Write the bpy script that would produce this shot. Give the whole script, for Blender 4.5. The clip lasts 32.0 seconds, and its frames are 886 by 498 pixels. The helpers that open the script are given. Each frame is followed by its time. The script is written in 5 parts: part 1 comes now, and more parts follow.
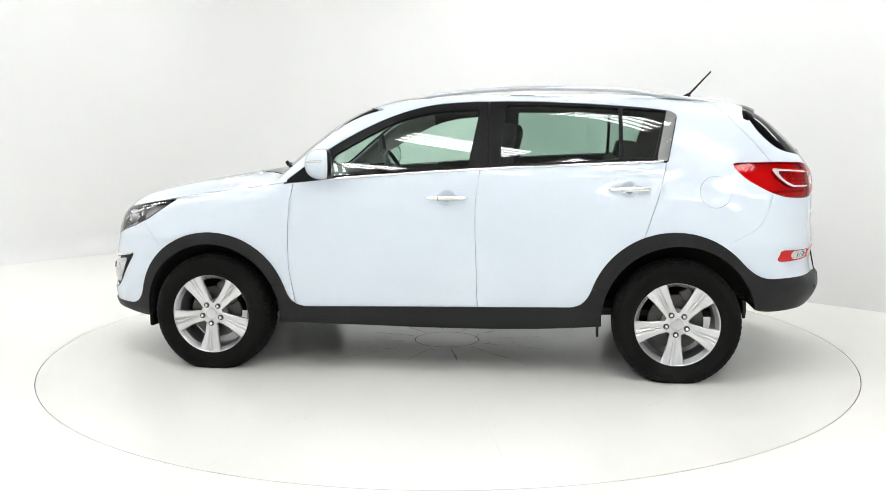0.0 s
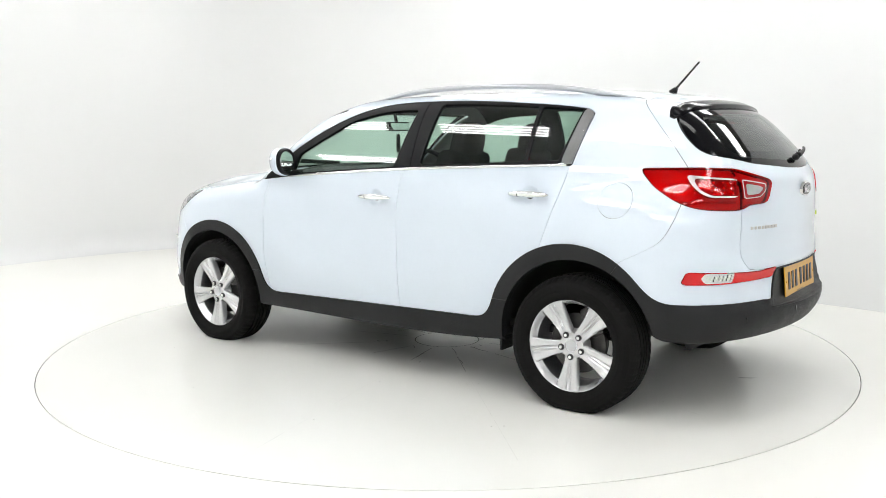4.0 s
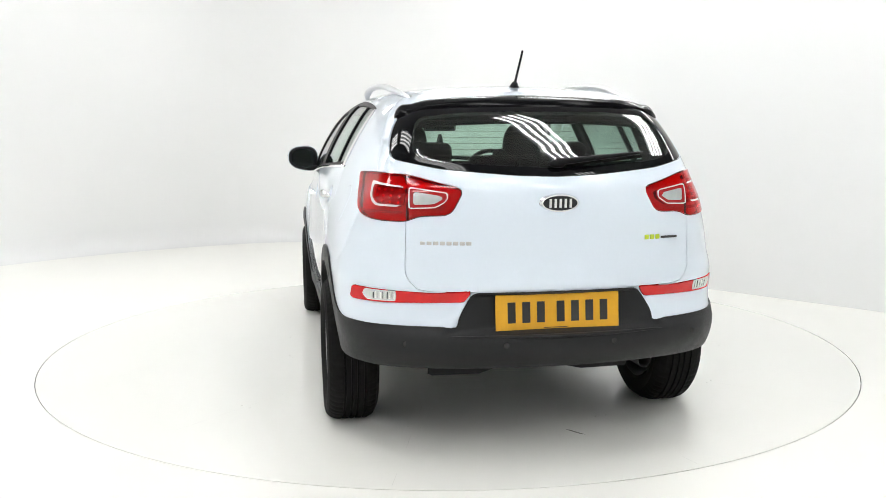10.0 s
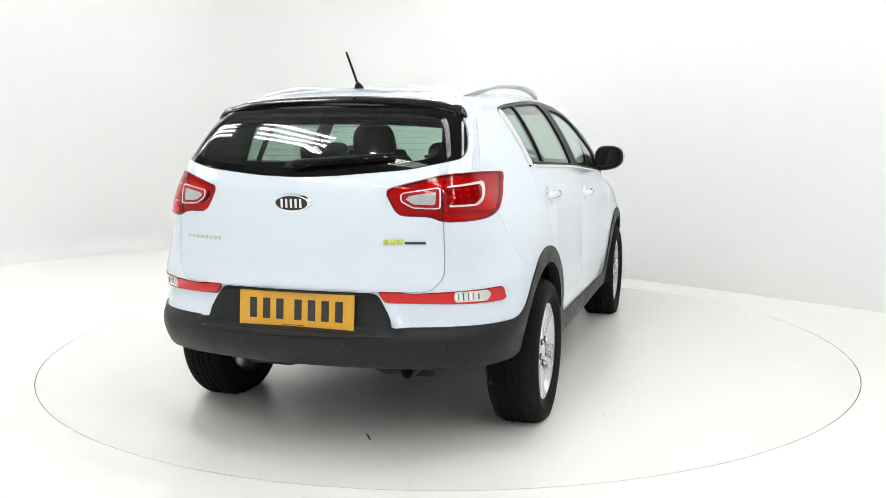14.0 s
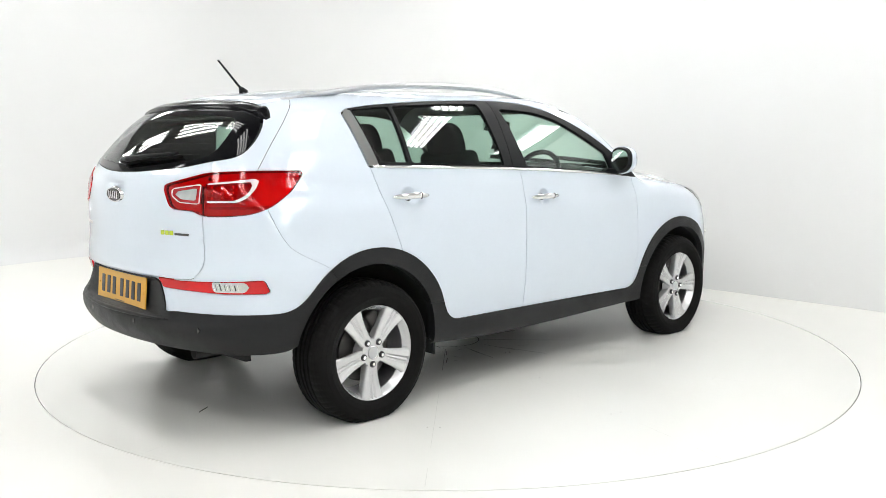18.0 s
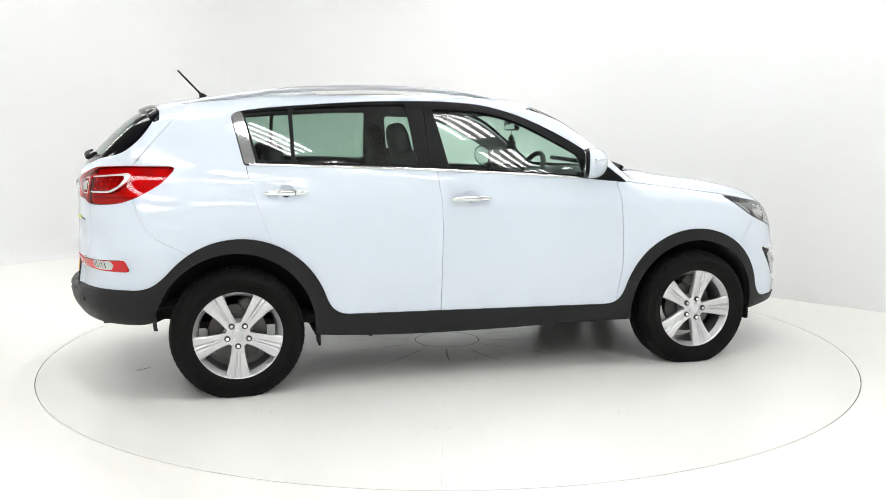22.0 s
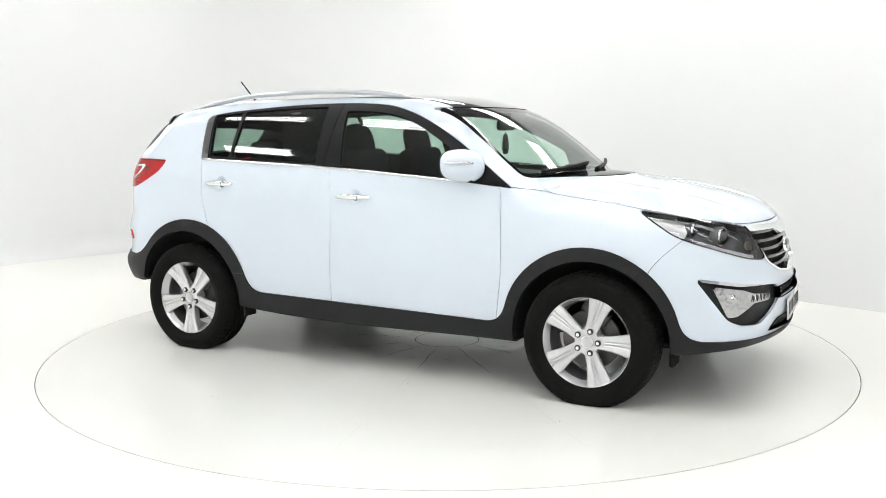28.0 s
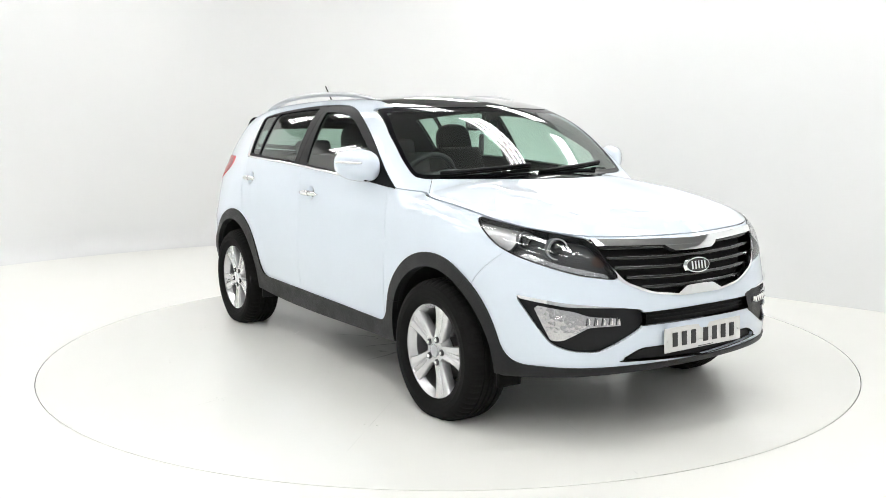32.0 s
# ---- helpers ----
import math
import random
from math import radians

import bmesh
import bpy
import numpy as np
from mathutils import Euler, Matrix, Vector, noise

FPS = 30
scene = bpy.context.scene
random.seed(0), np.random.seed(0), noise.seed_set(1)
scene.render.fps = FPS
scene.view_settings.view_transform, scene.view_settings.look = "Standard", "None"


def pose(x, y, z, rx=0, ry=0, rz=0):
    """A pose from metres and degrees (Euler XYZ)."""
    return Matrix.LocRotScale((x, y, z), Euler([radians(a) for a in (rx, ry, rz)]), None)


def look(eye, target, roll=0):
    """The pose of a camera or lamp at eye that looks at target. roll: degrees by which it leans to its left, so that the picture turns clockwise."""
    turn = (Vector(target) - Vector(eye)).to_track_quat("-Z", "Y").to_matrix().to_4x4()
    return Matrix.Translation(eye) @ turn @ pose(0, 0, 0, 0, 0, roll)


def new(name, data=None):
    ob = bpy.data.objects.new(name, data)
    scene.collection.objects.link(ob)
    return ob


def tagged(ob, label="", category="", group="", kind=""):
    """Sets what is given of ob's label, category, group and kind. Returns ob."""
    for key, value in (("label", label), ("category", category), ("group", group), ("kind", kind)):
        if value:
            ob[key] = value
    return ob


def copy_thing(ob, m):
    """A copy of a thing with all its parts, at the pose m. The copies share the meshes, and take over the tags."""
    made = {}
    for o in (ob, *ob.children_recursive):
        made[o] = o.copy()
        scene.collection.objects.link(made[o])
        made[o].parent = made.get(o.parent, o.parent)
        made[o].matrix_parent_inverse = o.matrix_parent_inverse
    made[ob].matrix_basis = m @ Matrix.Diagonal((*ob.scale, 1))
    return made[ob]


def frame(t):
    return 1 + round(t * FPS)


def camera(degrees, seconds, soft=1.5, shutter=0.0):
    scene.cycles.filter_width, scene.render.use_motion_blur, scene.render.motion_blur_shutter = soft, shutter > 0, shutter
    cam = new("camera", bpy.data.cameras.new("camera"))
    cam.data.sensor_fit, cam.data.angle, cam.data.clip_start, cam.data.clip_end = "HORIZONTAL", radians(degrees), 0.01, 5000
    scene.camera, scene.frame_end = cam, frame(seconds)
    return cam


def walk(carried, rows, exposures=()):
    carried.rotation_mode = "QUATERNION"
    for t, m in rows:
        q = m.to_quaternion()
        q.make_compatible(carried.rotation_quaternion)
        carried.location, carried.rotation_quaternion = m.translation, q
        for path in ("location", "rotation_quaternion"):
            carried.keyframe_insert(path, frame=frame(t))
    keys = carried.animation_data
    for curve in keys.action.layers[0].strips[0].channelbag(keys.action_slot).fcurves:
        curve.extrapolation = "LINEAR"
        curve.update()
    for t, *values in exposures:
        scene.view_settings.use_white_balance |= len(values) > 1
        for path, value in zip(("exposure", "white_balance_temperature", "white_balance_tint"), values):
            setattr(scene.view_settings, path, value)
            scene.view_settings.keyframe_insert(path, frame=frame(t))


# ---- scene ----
# ------------------------------------------------------------------ camera
EYE = Vector((0.0, -5.671, 1.353))
AHEAD = Vector((-0.00421, 0.99136, -0.13107))
cam = camera(53.6, 32.0, soft=0.7)
walk(cam, [(0, look(EYE, EYE + AHEAD, -0.204)), (32, look(EYE, EYE + AHEAD, -0.204))])

# ------------------------------------------------------------------ world, lights, exposure
world = bpy.data.worlds.new("world")
world.use_nodes = True
scene.world = world
world.node_tree.nodes["Background"].inputs["Color"].default_value = (0.9, 0.95, 1.0, 1)
world.node_tree.nodes["Background"].inputs["Strength"].default_value = 0.35
scene.view_settings.exposure = 0.0
TUBE_LIGHT = 15.3


# ------------------------------------------------------------------ materials
def mat(name, color, rough=0.5, metal=0.0, coat=0.0, coat_rough=0.03, spec=0.5, grain=0.0, scale=30.0, bump=0.0, bump_scale=200.0, emit=None, power=0.0, wear=0.0):
    m = bpy.data.materials.new(name)
    m.use_nodes = True
    nt = m.node_tree
    b = nt.nodes["Principled BSDF"]
    b.inputs["Base Color"].default_value = (*color, 1)
    b.inputs["Roughness"].default_value = rough
    b.inputs["Metallic"].default_value = metal
    b.inputs["Coat Weight"].default_value = coat
    b.inputs["Coat Roughness"].default_value = coat_rough
    b.inputs["Specular IOR Level"].default_value = spec
    if emit:
        b.inputs["Emission Color"].default_value = (*emit, 1)
        b.inputs["Emission Strength"].default_value = power
    co = nt.nodes.new("ShaderNodeTexCoord")
    if grain:
        n1 = nt.nodes.new("ShaderNodeTexNoise")
        n1.inputs["Scale"].default_value = scale
        n1.inputs["Detail"].default_value = 6
        nt.links.new(co.outputs["Object"], n1.inputs["Vector"])
        n2 = nt.nodes.new("ShaderNodeTexNoise")
        n2.inputs["Scale"].default_value = scale * 0.12
        nt.links.new(co.outputs["Object"], n2.inputs["Vector"])
        ad = nt.nodes.new("ShaderNodeMath")
        ad.operation = "ADD"
        nt.links.new(n1.outputs["Fac"], ad.inputs[0])
        nt.links.new(n2.outputs["Fac"], ad.inputs[1])
        mr = nt.nodes.new("ShaderNodeMapRange")
        mr.inputs["From Min"].default_value, mr.inputs["From Max"].default_value = 0.6, 1.4
        mr.inputs["To Min"].default_value, mr.inputs["To Max"].default_value = 1 - grain, 1 + grain
        nt.links.new(ad.outputs[0], mr.inputs["Value"])
        mx = nt.nodes.new("ShaderNodeVectorMath")
        mx.operation = "SCALE"
        mx.inputs[0].default_value = color
        nt.links.new(mr.outputs[0], mx.inputs["Scale"])
        nt.links.new(mx.outputs[0], b.inputs["Base Color"])
        if wear:
            rr = nt.nodes.new("ShaderNodeMapRange")
            rr.inputs["From Min"].default_value, rr.inputs["From Max"].default_value = 0.35, 0.65
            rr.inputs["To Min"].default_value, rr.inputs["To Max"].default_value = rough - wear, rough + wear
            nt.links.new(n2.outputs["Fac"], rr.inputs["Value"])
            nt.links.new(rr.outputs[0], b.inputs["Roughness"])
    if bump:
        nb = nt.nodes.new("ShaderNodeTexNoise")
        nb.inputs["Scale"].default_value = bump_scale
        nb.inputs["Detail"].default_value = 3
        nt.links.new(co.outputs["Object"], nb.inputs["Vector"])
        bp = nt.nodes.new("ShaderNodeBump")
        bp.inputs["Strength"].default_value = bump
        bp.inputs["Distance"].default_value = 0.002
        nt.links.new(nb.outputs["Fac"], bp.inputs["Height"])
        nt.links.new(bp.outputs[0], b.inputs["Normal"])
    return m


def glass_mat(name, tint, ior=1.52, rough=0.0):
    """Thin pane: tinted see-through with Fresnel gloss."""
    m = bpy.data.materials.new(name)
    m.use_nodes = True
    nt = m.node_tree
    nt.nodes.remove(nt.nodes["Principled BSDF"])
    tr = nt.nodes.new("ShaderNodeBsdfTransparent")
    tr.inputs["Color"].default_value = (*tint, 1)
    gl = nt.nodes.new("ShaderNodeBsdfGlossy")
    gl.inputs["Roughness"].default_value = rough
    lw = nt.nodes.new("ShaderNodeLayerWeight")
    lw.inputs["Blend"].default_value = 0.5
    pw = nt.nodes.new("ShaderNodeMath")
    pw.operation = "POWER"
    pw.inputs[1].default_value = 4.6
    nt.links.new(lw.outputs["Facing"], pw.inputs[0])
    ad = nt.nodes.new("ShaderNodeMath")
    ad.operation = "MULTIPLY_ADD"
    base = 2 * ((ior - 1) / (ior + 1)) ** 2
    ad.inputs[1].default_value, ad.inputs[2].default_value = 1 - base, base
    nt.links.new(pw.outputs[0], ad.inputs[0])
    mx = nt.nodes.new("ShaderNodeMixShader")
    nt.links.new(ad.outputs[0], mx.inputs[0])
    nt.links.new(tr.outputs[0], mx.inputs[1])
    nt.links.new(gl.outputs[0], mx.inputs[2])
    nt.links.new(mx.outputs[0], nt.nodes["Material Output"].inputs[0])
    return m


M_PAINT = mat("white_paint", (0.685, 0.755, 0.84), 0.4, spec=0.25, coat=1.0, coat_rough=0.012, grain=0.012, scale=60)
M_CLAD = mat("dark_plastic", (0.0095, 0.010, 0.011), 0.46, spec=0.3, grain=0.12, scale=90, bump=0.25, bump_scale=900, wear=0.06)
M_BLACK = mat("gloss_black", (0.005, 0.005, 0.006), 0.16, coat=0.2, grain=0.05)
M_FRIT = mat("black_glass_edge", (0.004, 0.004, 0.005), 0.03, spec=0.2, grain=0.03)
M_TRIM = mat("window_trim_black", (0.005, 0.0052, 0.006), 0.48, spec=0.17, grain=0.08)
M_CHROME = mat("chrome", (0.86, 0.87, 0.88), 0.06, 1.0, grain=0.01)
M_SILVER = mat("silver_rail", (0.55, 0.56, 0.58), 0.32, 0.9, grain=0.03)
M_ALLOY = mat("alloy", (0.68, 0.685, 0.695), 0.26, 0.68, coat=0.4, coat_rough=0.1, grain=0.03, scale=40)
M_TYRE = mat("tyre_rubber", (0.006, 0.0058, 0.0056), 0.78, spec=0.14, grain=0.2, scale=35, bump=0.3, bump_scale=400)
M_DARK = mat("dark_inside", (0.012, 0.012, 0.013), 0.8, grain=0.1)
M_DISC = mat("brake_steel", (0.085, 0.083, 0.08), 0.4, 0.8, grain=0.1, scale=60)
M_FABRIC = mat("seat_fabric", (0.016, 0.016, 0.017), 0.85, grain=0.2, scale=250, bump=0.4, bump_scale=700)
M_DASH = mat("dash_plastic", (0.04, 0.041, 0.043), 0.6, grain=0.1, scale=150, bump=0.2, bump_scale=800)
M_LINING = mat("cabin_lining", (0.032, 0.033, 0.033), 0.8, grain=0.12, scale=60)
M_HEADLINER = mat("headliner", (0.42, 0.42, 0.405), 0.9, grain=0.05)
M_RED = mat("red_lens", (0.34, 0.002, 0.004), 0.06, coat=0.0, grain=0.05, spec=0.6)
M_REDDEEP = mat("deep_red_reflector", (0.54, 0.007, 0.011), 0.35, coat=0.2, grain=0.07, scale=60)
M_PALE = mat("pale_light_guide", (0.72, 0.60, 0.60), 0.2, coat=0.6, grain=0.06, scale=120)
M_REFLEX = mat("red_reflex", (0.66, 0.010, 0.014), 0.12, grain=0.06, scale=120, spec=0.5)
M_LAMPCHROME = mat("lamp_reflector", (0.80, 0.80, 0.80), 0.16, 1.0, grain=0.05)
M_AMBER = mat("amber_reflector", (0.07, 0.04, 0.034), 0.25, coat=0.5, grain=0.1)
M_PLATE_Y = mat("yellow_plate", (0.70, 0.36, 0.012), 0.35, coat=0.4, grain=0.04, scale=80)
M_PLATE_W = mat("white_plate", (0.66, 0.66, 0.65), 0.35, coat=0.4, grain=0.04, scale=80)
M_INK = mat("black_ink", (0.02, 0.02, 0.022), 0.4, grain=0.05)
M_LIME = mat("lime_badge", (0.50, 0.62, 0.02), 0.3, coat=0.5, grain=0.05)
M_GLASS = glass_mat("tinted_glass", (0.74, 0.89, 0.81))
M_GLASSR = glass_mat("rear_tinted_glass", (0.54, 0.68, 0.61))
M_REDGLASS = glass_mat("red_cover", (0.95, 0.02, 0.03), 1.32)
M_LED = mat("red_led", (0.62, 0.045, 0.045), 0.3, grain=0.1)
M_LENS = glass_mat("clear_lens", (0.96, 0.97, 0.98), 1.45)
M_ROOFGLASS = mat("roof_glass", (0.006, 0.007, 0.008), 0.03, coat=1.0, grain=0.02)
M_MIRROR = mat("mirror_glass", (0.72, 0.76, 0.75), 0.02, 1.0, grain=0.005)
M_FLOOR = mat("painted_floor", (0.84, 0.834, 0.796), 0.34, grain=0.012, scale=3.0, spec=0.4)
M_TABLE = mat("turntable_paint", (0.84, 0.836, 0.80), 0.22, grain=0.012, scale=2.5, spec=0.4)
M_WALL = mat("white_wall", (0.76, 0.763, 0.764), 0.75, grain=0.012, scale=1.2)
M_CEIL = mat("grey_ceiling", (0.50, 0.50, 0.50), 0.8, grain=0.08, scale=2.0)
M_SHUTTER = mat("shutter_grey", (0.42, 0.43, 0.44), 0.5, grain=0.05, scale=2.0)
M_HALL = mat("hall_wall", (0.70, 0.70, 0.69), 0.8, grain=0.08, scale=1.0)
M_SPOILER = mat("spoiler_black", (0.003, 0.003, 0.004), 0.14, spec=0.12, grain=0.05)
M_BOWL = mat("lamp_bowl", (0.05, 0.052, 0.055), 0.3, 0.5, grain=0.15, scale=60)
M_SATIN = mat("satin_reflector", (0.52, 0.515, 0.515), 0.3, 0.8, grain=0.12, scale=30)
M_FACET = mat("faceted_reflector", (0.60, 0.60, 0.61), 0.16, 0.85, coat=0.5, grain=0.15, scale=70)
_nt = M_FACET.node_tree
_vo, _bp, _co = _nt.nodes.new("ShaderNodeTexVoronoi"), _nt.nodes.new("ShaderNodeBump"), _nt.nodes.new("ShaderNodeTexCoord")
_vo.inputs["Scale"].default_value = 48
_bp.inputs["Strength"].default_value, _bp.inputs["Distance"].default_value = 0.13, 0.014
_nt.links.new(_co.outputs["Object"], _vo.inputs["Vector"])
_nt.links.new(_vo.outputs["Distance"], _bp.inputs["Height"])
_nt.links.new(_bp.outputs[0], _nt.nodes["Principled BSDF"].inputs["Normal"])
M_BARREL = mat("dull_barrel", (0.12, 0.12, 0.125), 0.4, 0.6, grain=0.1)
M_HEAT = mat("heating_wire", (0.045, 0.027, 0.022), 0.6, 0.0, grain=0.1)
M_JOINT = mat("faint_joint", (0.60, 0.595, 0.565), 0.8, grain=0.2)
M_SEAM = mat("grey_seam", (0.10, 0.10, 0.095), 0.8, grain=0.2)
M_TUBE = mat("lamp_tube", (0.9, 0.9, 0.9), 0.4, emit=(1.0, 1.0, 0.98), power=TUBE_LIGHT, grain=0.01)


# ------------------------------------------------------------------ mesh helpers
def part(name, data, material, parent=None, label="", smooth=False):
    """Links a bmesh or a mesh as one object under a thing or a part."""
    if isinstance(data, bmesh.types.BMesh):
        me = bpy.data.meshes.new(name)
        if smooth:
            for fc in data.faces:
                fc.smooth = True
        data.to_mesh(me)
        data.free()
    else:
        me = data
    if material and not me.materials:
        me.materials.append(material)
    ob = new(name, me)
    if parent:
        ob.parent = parent
    if label:
        ob["label"] = label
    return ob


def empty(name, parent=None, m=None):
    ob = new(name)
    ob.empty_display_size = 0.1
    if m is not None:
        ob.matrix_basis = m
    if parent:
        ob.parent = parent
    return ob


def box(bm, c, s, rot=None, bev=0.0, seg=2):
    """A box at c with size s, bevelled, added to bm."""
    m = Matrix.Translation(c) @ (rot.to_4x4() if rot else Matrix()) @ Matrix.Diagonal((*s, 1))
    r = bmesh.ops.create_cube(bm, size=1, matrix=m)
    if bev:
        es = list({e for v in r["verts"] for e in v.link_edges})
        bmesh.ops.bevel(bm, geom=es, offset=bev, segments=seg, affect="EDGES", profile=0.6)
    return bm


def cyl(bm, a, b, r1, r2=None, n=24, caps=True):
    """A cylinder or cone from a to b added to bm."""
    a, b = Vector(a), Vector(b)
    d = b - a
    m = Matrix.Translation((a + b) / 2) @ d.to_track_quat("Z", "Y").to_matrix().to_4x4()
    bmesh.ops.create_cone(bm, cap_ends=caps, segments=n, radius1=r1, radius2=r1 if r2 is None else r2, depth=d.length, matrix=m)
    return bm


def ball(bm, c, s, u=20, v=14):
    bmesh.ops.create_uvsphere(bm, u_segments=u, v_segments=v, radius=1, matrix=Matrix.Translation(c) @ Matrix.Diagonal((*s, 1)))
    return bm


def spin(profile, n=72):
    """A surface of revolution about the local y axis from (radius, y) pairs; closed where the first pair repeats last."""
    bm = bmesh.new()
    rings = []
    for r, y in profile:
        rings.append([bm.verts.new((r * math.cos(2 * math.pi * k / n), y, r * math.sin(2 * math.pi * k / n))) for k in range(n)])
    for a, b in zip(rings, rings[1:]):
        for k in range(n):
            bm.faces.new((a[k], a[(k + 1) % n], b[(k + 1) % n], b[k]))
    return bm


def tube(pts, r, n=8, closed=False, squash=1.0):
    """A round bar along points; squash flattens it sideways."""
    bm = bmesh.new()
    pts = [Vector(q) for q in pts]
    rings = []
    for i, q in enumerate(pts):
        t = (pts[min(i + 1, len(pts) - 1)] - pts[max(i - 1, 0)]).normalized()
        s = t.cross(Vector((0, 0, 1)))
        s = s.normalized() if s.length > 1e-4 else Vector((1, 0, 0))
        u = s.cross(t)
        rr = r[i] if isinstance(r, (list, tuple)) else r
        rings.append([bm.verts.new(q + (s * math.cos(2 * math.pi * k / n) * squash + u * math.sin(2 * math.pi * k / n)) * rr) for k in range(n)])
    for a, b in zip(rings, rings[1:]):
        for k in range(n):
            bm.faces.new((a[k], b[k], b[(k + 1) % n], a[(k + 1) % n]))
    bm.faces.new(rings[0])
    bm.faces.new(rings[-1][::-1])
    bmesh.ops.recalc_face_normals(bm, faces=bm.faces)
    return bm


def curve(xs, ys, soft=0.0):
    """A smooth interpolated curve through knots, as a function on arrays; soft fairs it over that length."""
    xs, ys = np.array(xs, float), np.array(ys, float)
    h, d = np.diff(xs), np.diff(ys) / np.diff(xs)
    m = np.empty(len(xs))
    m[0], m[-1] = d[0], d[-1]
    m[1:-1] = (d[:-1] * h[1:] + d[1:] * h[:-1]) / (h[1:] + h[:-1])
    tx = np.linspace(xs[0], xs[-1], 1500)
    i = np.clip(np.searchsorted(xs, tx) - 1, 0, len(h) - 1)
    t = (tx - xs[i]) / h[i]
    ty = (2 * t**3 - 3 * t**2 + 1) * ys[i] + (t**3 - 2 * t**2 + t) * h[i] * m[i] + (3 * t**2 - 2 * t**3) * ys[i + 1] + (t**3 - t**2) * h[i] * m[i + 1]
    if soft:
        step = tx[1] - tx[0]
        n = int(3 * soft / step)
        k = np.exp(-0.5 * (np.arange(-n, n + 1) * step / soft) ** 2)
        g = np.arange(1, n + 1) * step
        ty = np.convolve(np.concatenate([ty[0] - d[0] * g[::-1], ty, ty[-1] + d[-1] * g]), k / k.sum(), "valid")
    return lambda x: np.interp(x, tx, ty)


def smax(a, b, k):
    return np.maximum(a, b) + np.maximum(k - np.abs(a - b), 0) ** 2 / (4 * k)


def smin(a, b, k):
    return -smax(-a, -b, k)


# ------------------------------------------------------------------ the car's hull, x ahead, y to its left
plan_low = curve([-2.4, -2.1, -1.85, -1.6, -1.3, -0.9, 0, 0.8, 1.3, 1.6, 1.85, 2.1, 2.3], [0.71, 0.781, 0.841, 0.877, 0.890, 0.883, 0.882, 0.888, 0.905, 0.888, 0.829, 0.732, 0.63], 0.09)
sect_low = curve([0.15, 0.3, 0.42, 0.47, 0.52, 0.6, 0.8, 0.95, 1.05, 1.15, 1.25, 1.6], [-0.05, -0.022, -0.009, -0.004, 0.004, 0.0075, 0.002, -0.009, -0.027, -0.050, -0.085, -0.25], 0.045)
nose = curve([0.1, 0.24, 0.32, 0.42, 0.52, 0.58, 0.65, 0.75, 0.85, 0.9, 0.97, 1.1, 1.3], [2.02, 2.10, 2.145, 2.165, 2.165, 2.155, 2.14, 2.12, 2.09, 2.065, 2.01, 1.86, 1.55])
tail = curve([0.2, 0.34, 0.42, 0.5, 0.535, 0.56, 0.60, 0.66, 0.735, 0.775, 0.82, 0.92, 1.07, 1.15, 1.22, 1.3, 1.45, 1.6], [1.97, 2.095, 2.170, 2.207, 2.202, 2.182, 2.165, 2.160, 2.174, 2.168, 2.152, 2.148, 2.14, 2.125, 2.09, 2.02, 1.86, 1.68])
bonnet = curve([-2.5, -1.0, 0.6, 0.95, 1.094, 1.313, 1.534, 1.755, 1.93, 2.06, 2.2], [1.22, 1.17, 1.13, 1.14, 1.142, 1.106, 1.072, 1.026, 0.975, 0.915, 0.82], 0.08)
keel = curve([-2.4, -2.1, -1.9, -1.76, -1.70, -1.6, -1.5, -0.9, 0.9, 1.6, 1.8, 2.0, 2.3], [0.42, 0.39, 0.385, 0.395, 0.415, 0.415, 0.36, 0.288, 0.268, 0.27, 0.285, 0.30, 0.32])
plan_top = curve([-2.3, -2.1, -1.85, -1.6, -1.2, -0.3, 0.3, 0.9, 1.3], [0.60, 0.655, 0.72, 0.775, 0.828, 0.862, 0.862, 0.845, 0.82], 0.1)
lean = curve([0.75, 0.9, 1.0, 1.1, 1.2, 1.3, 1.4, 1.5, 1.56, 1.7], [0.022, 0.003, -0.003, 0.0, 0.033, 0.078, 0.133, 0.202, 0.255, 0.42], 0.035)
screen = curve([0.9, 1.12, 1.2, 1.335, 1.443, 1.53, 1.57, 1.65], [1.32, 1.065, 0.97, 0.80, 0.635, 0.46, 0.35, 0.1], 0.04)
roofline = curve([-2.3, -1.9, -1.7, -1.46, -0.9, -0.4, 0.0, 0.25, 0.45, 0.8], [1.40, 1.492, 1.530, 1.566, 1.594, 1.60, 1.594, 1.578, 1.555, 1.49], 0.09)


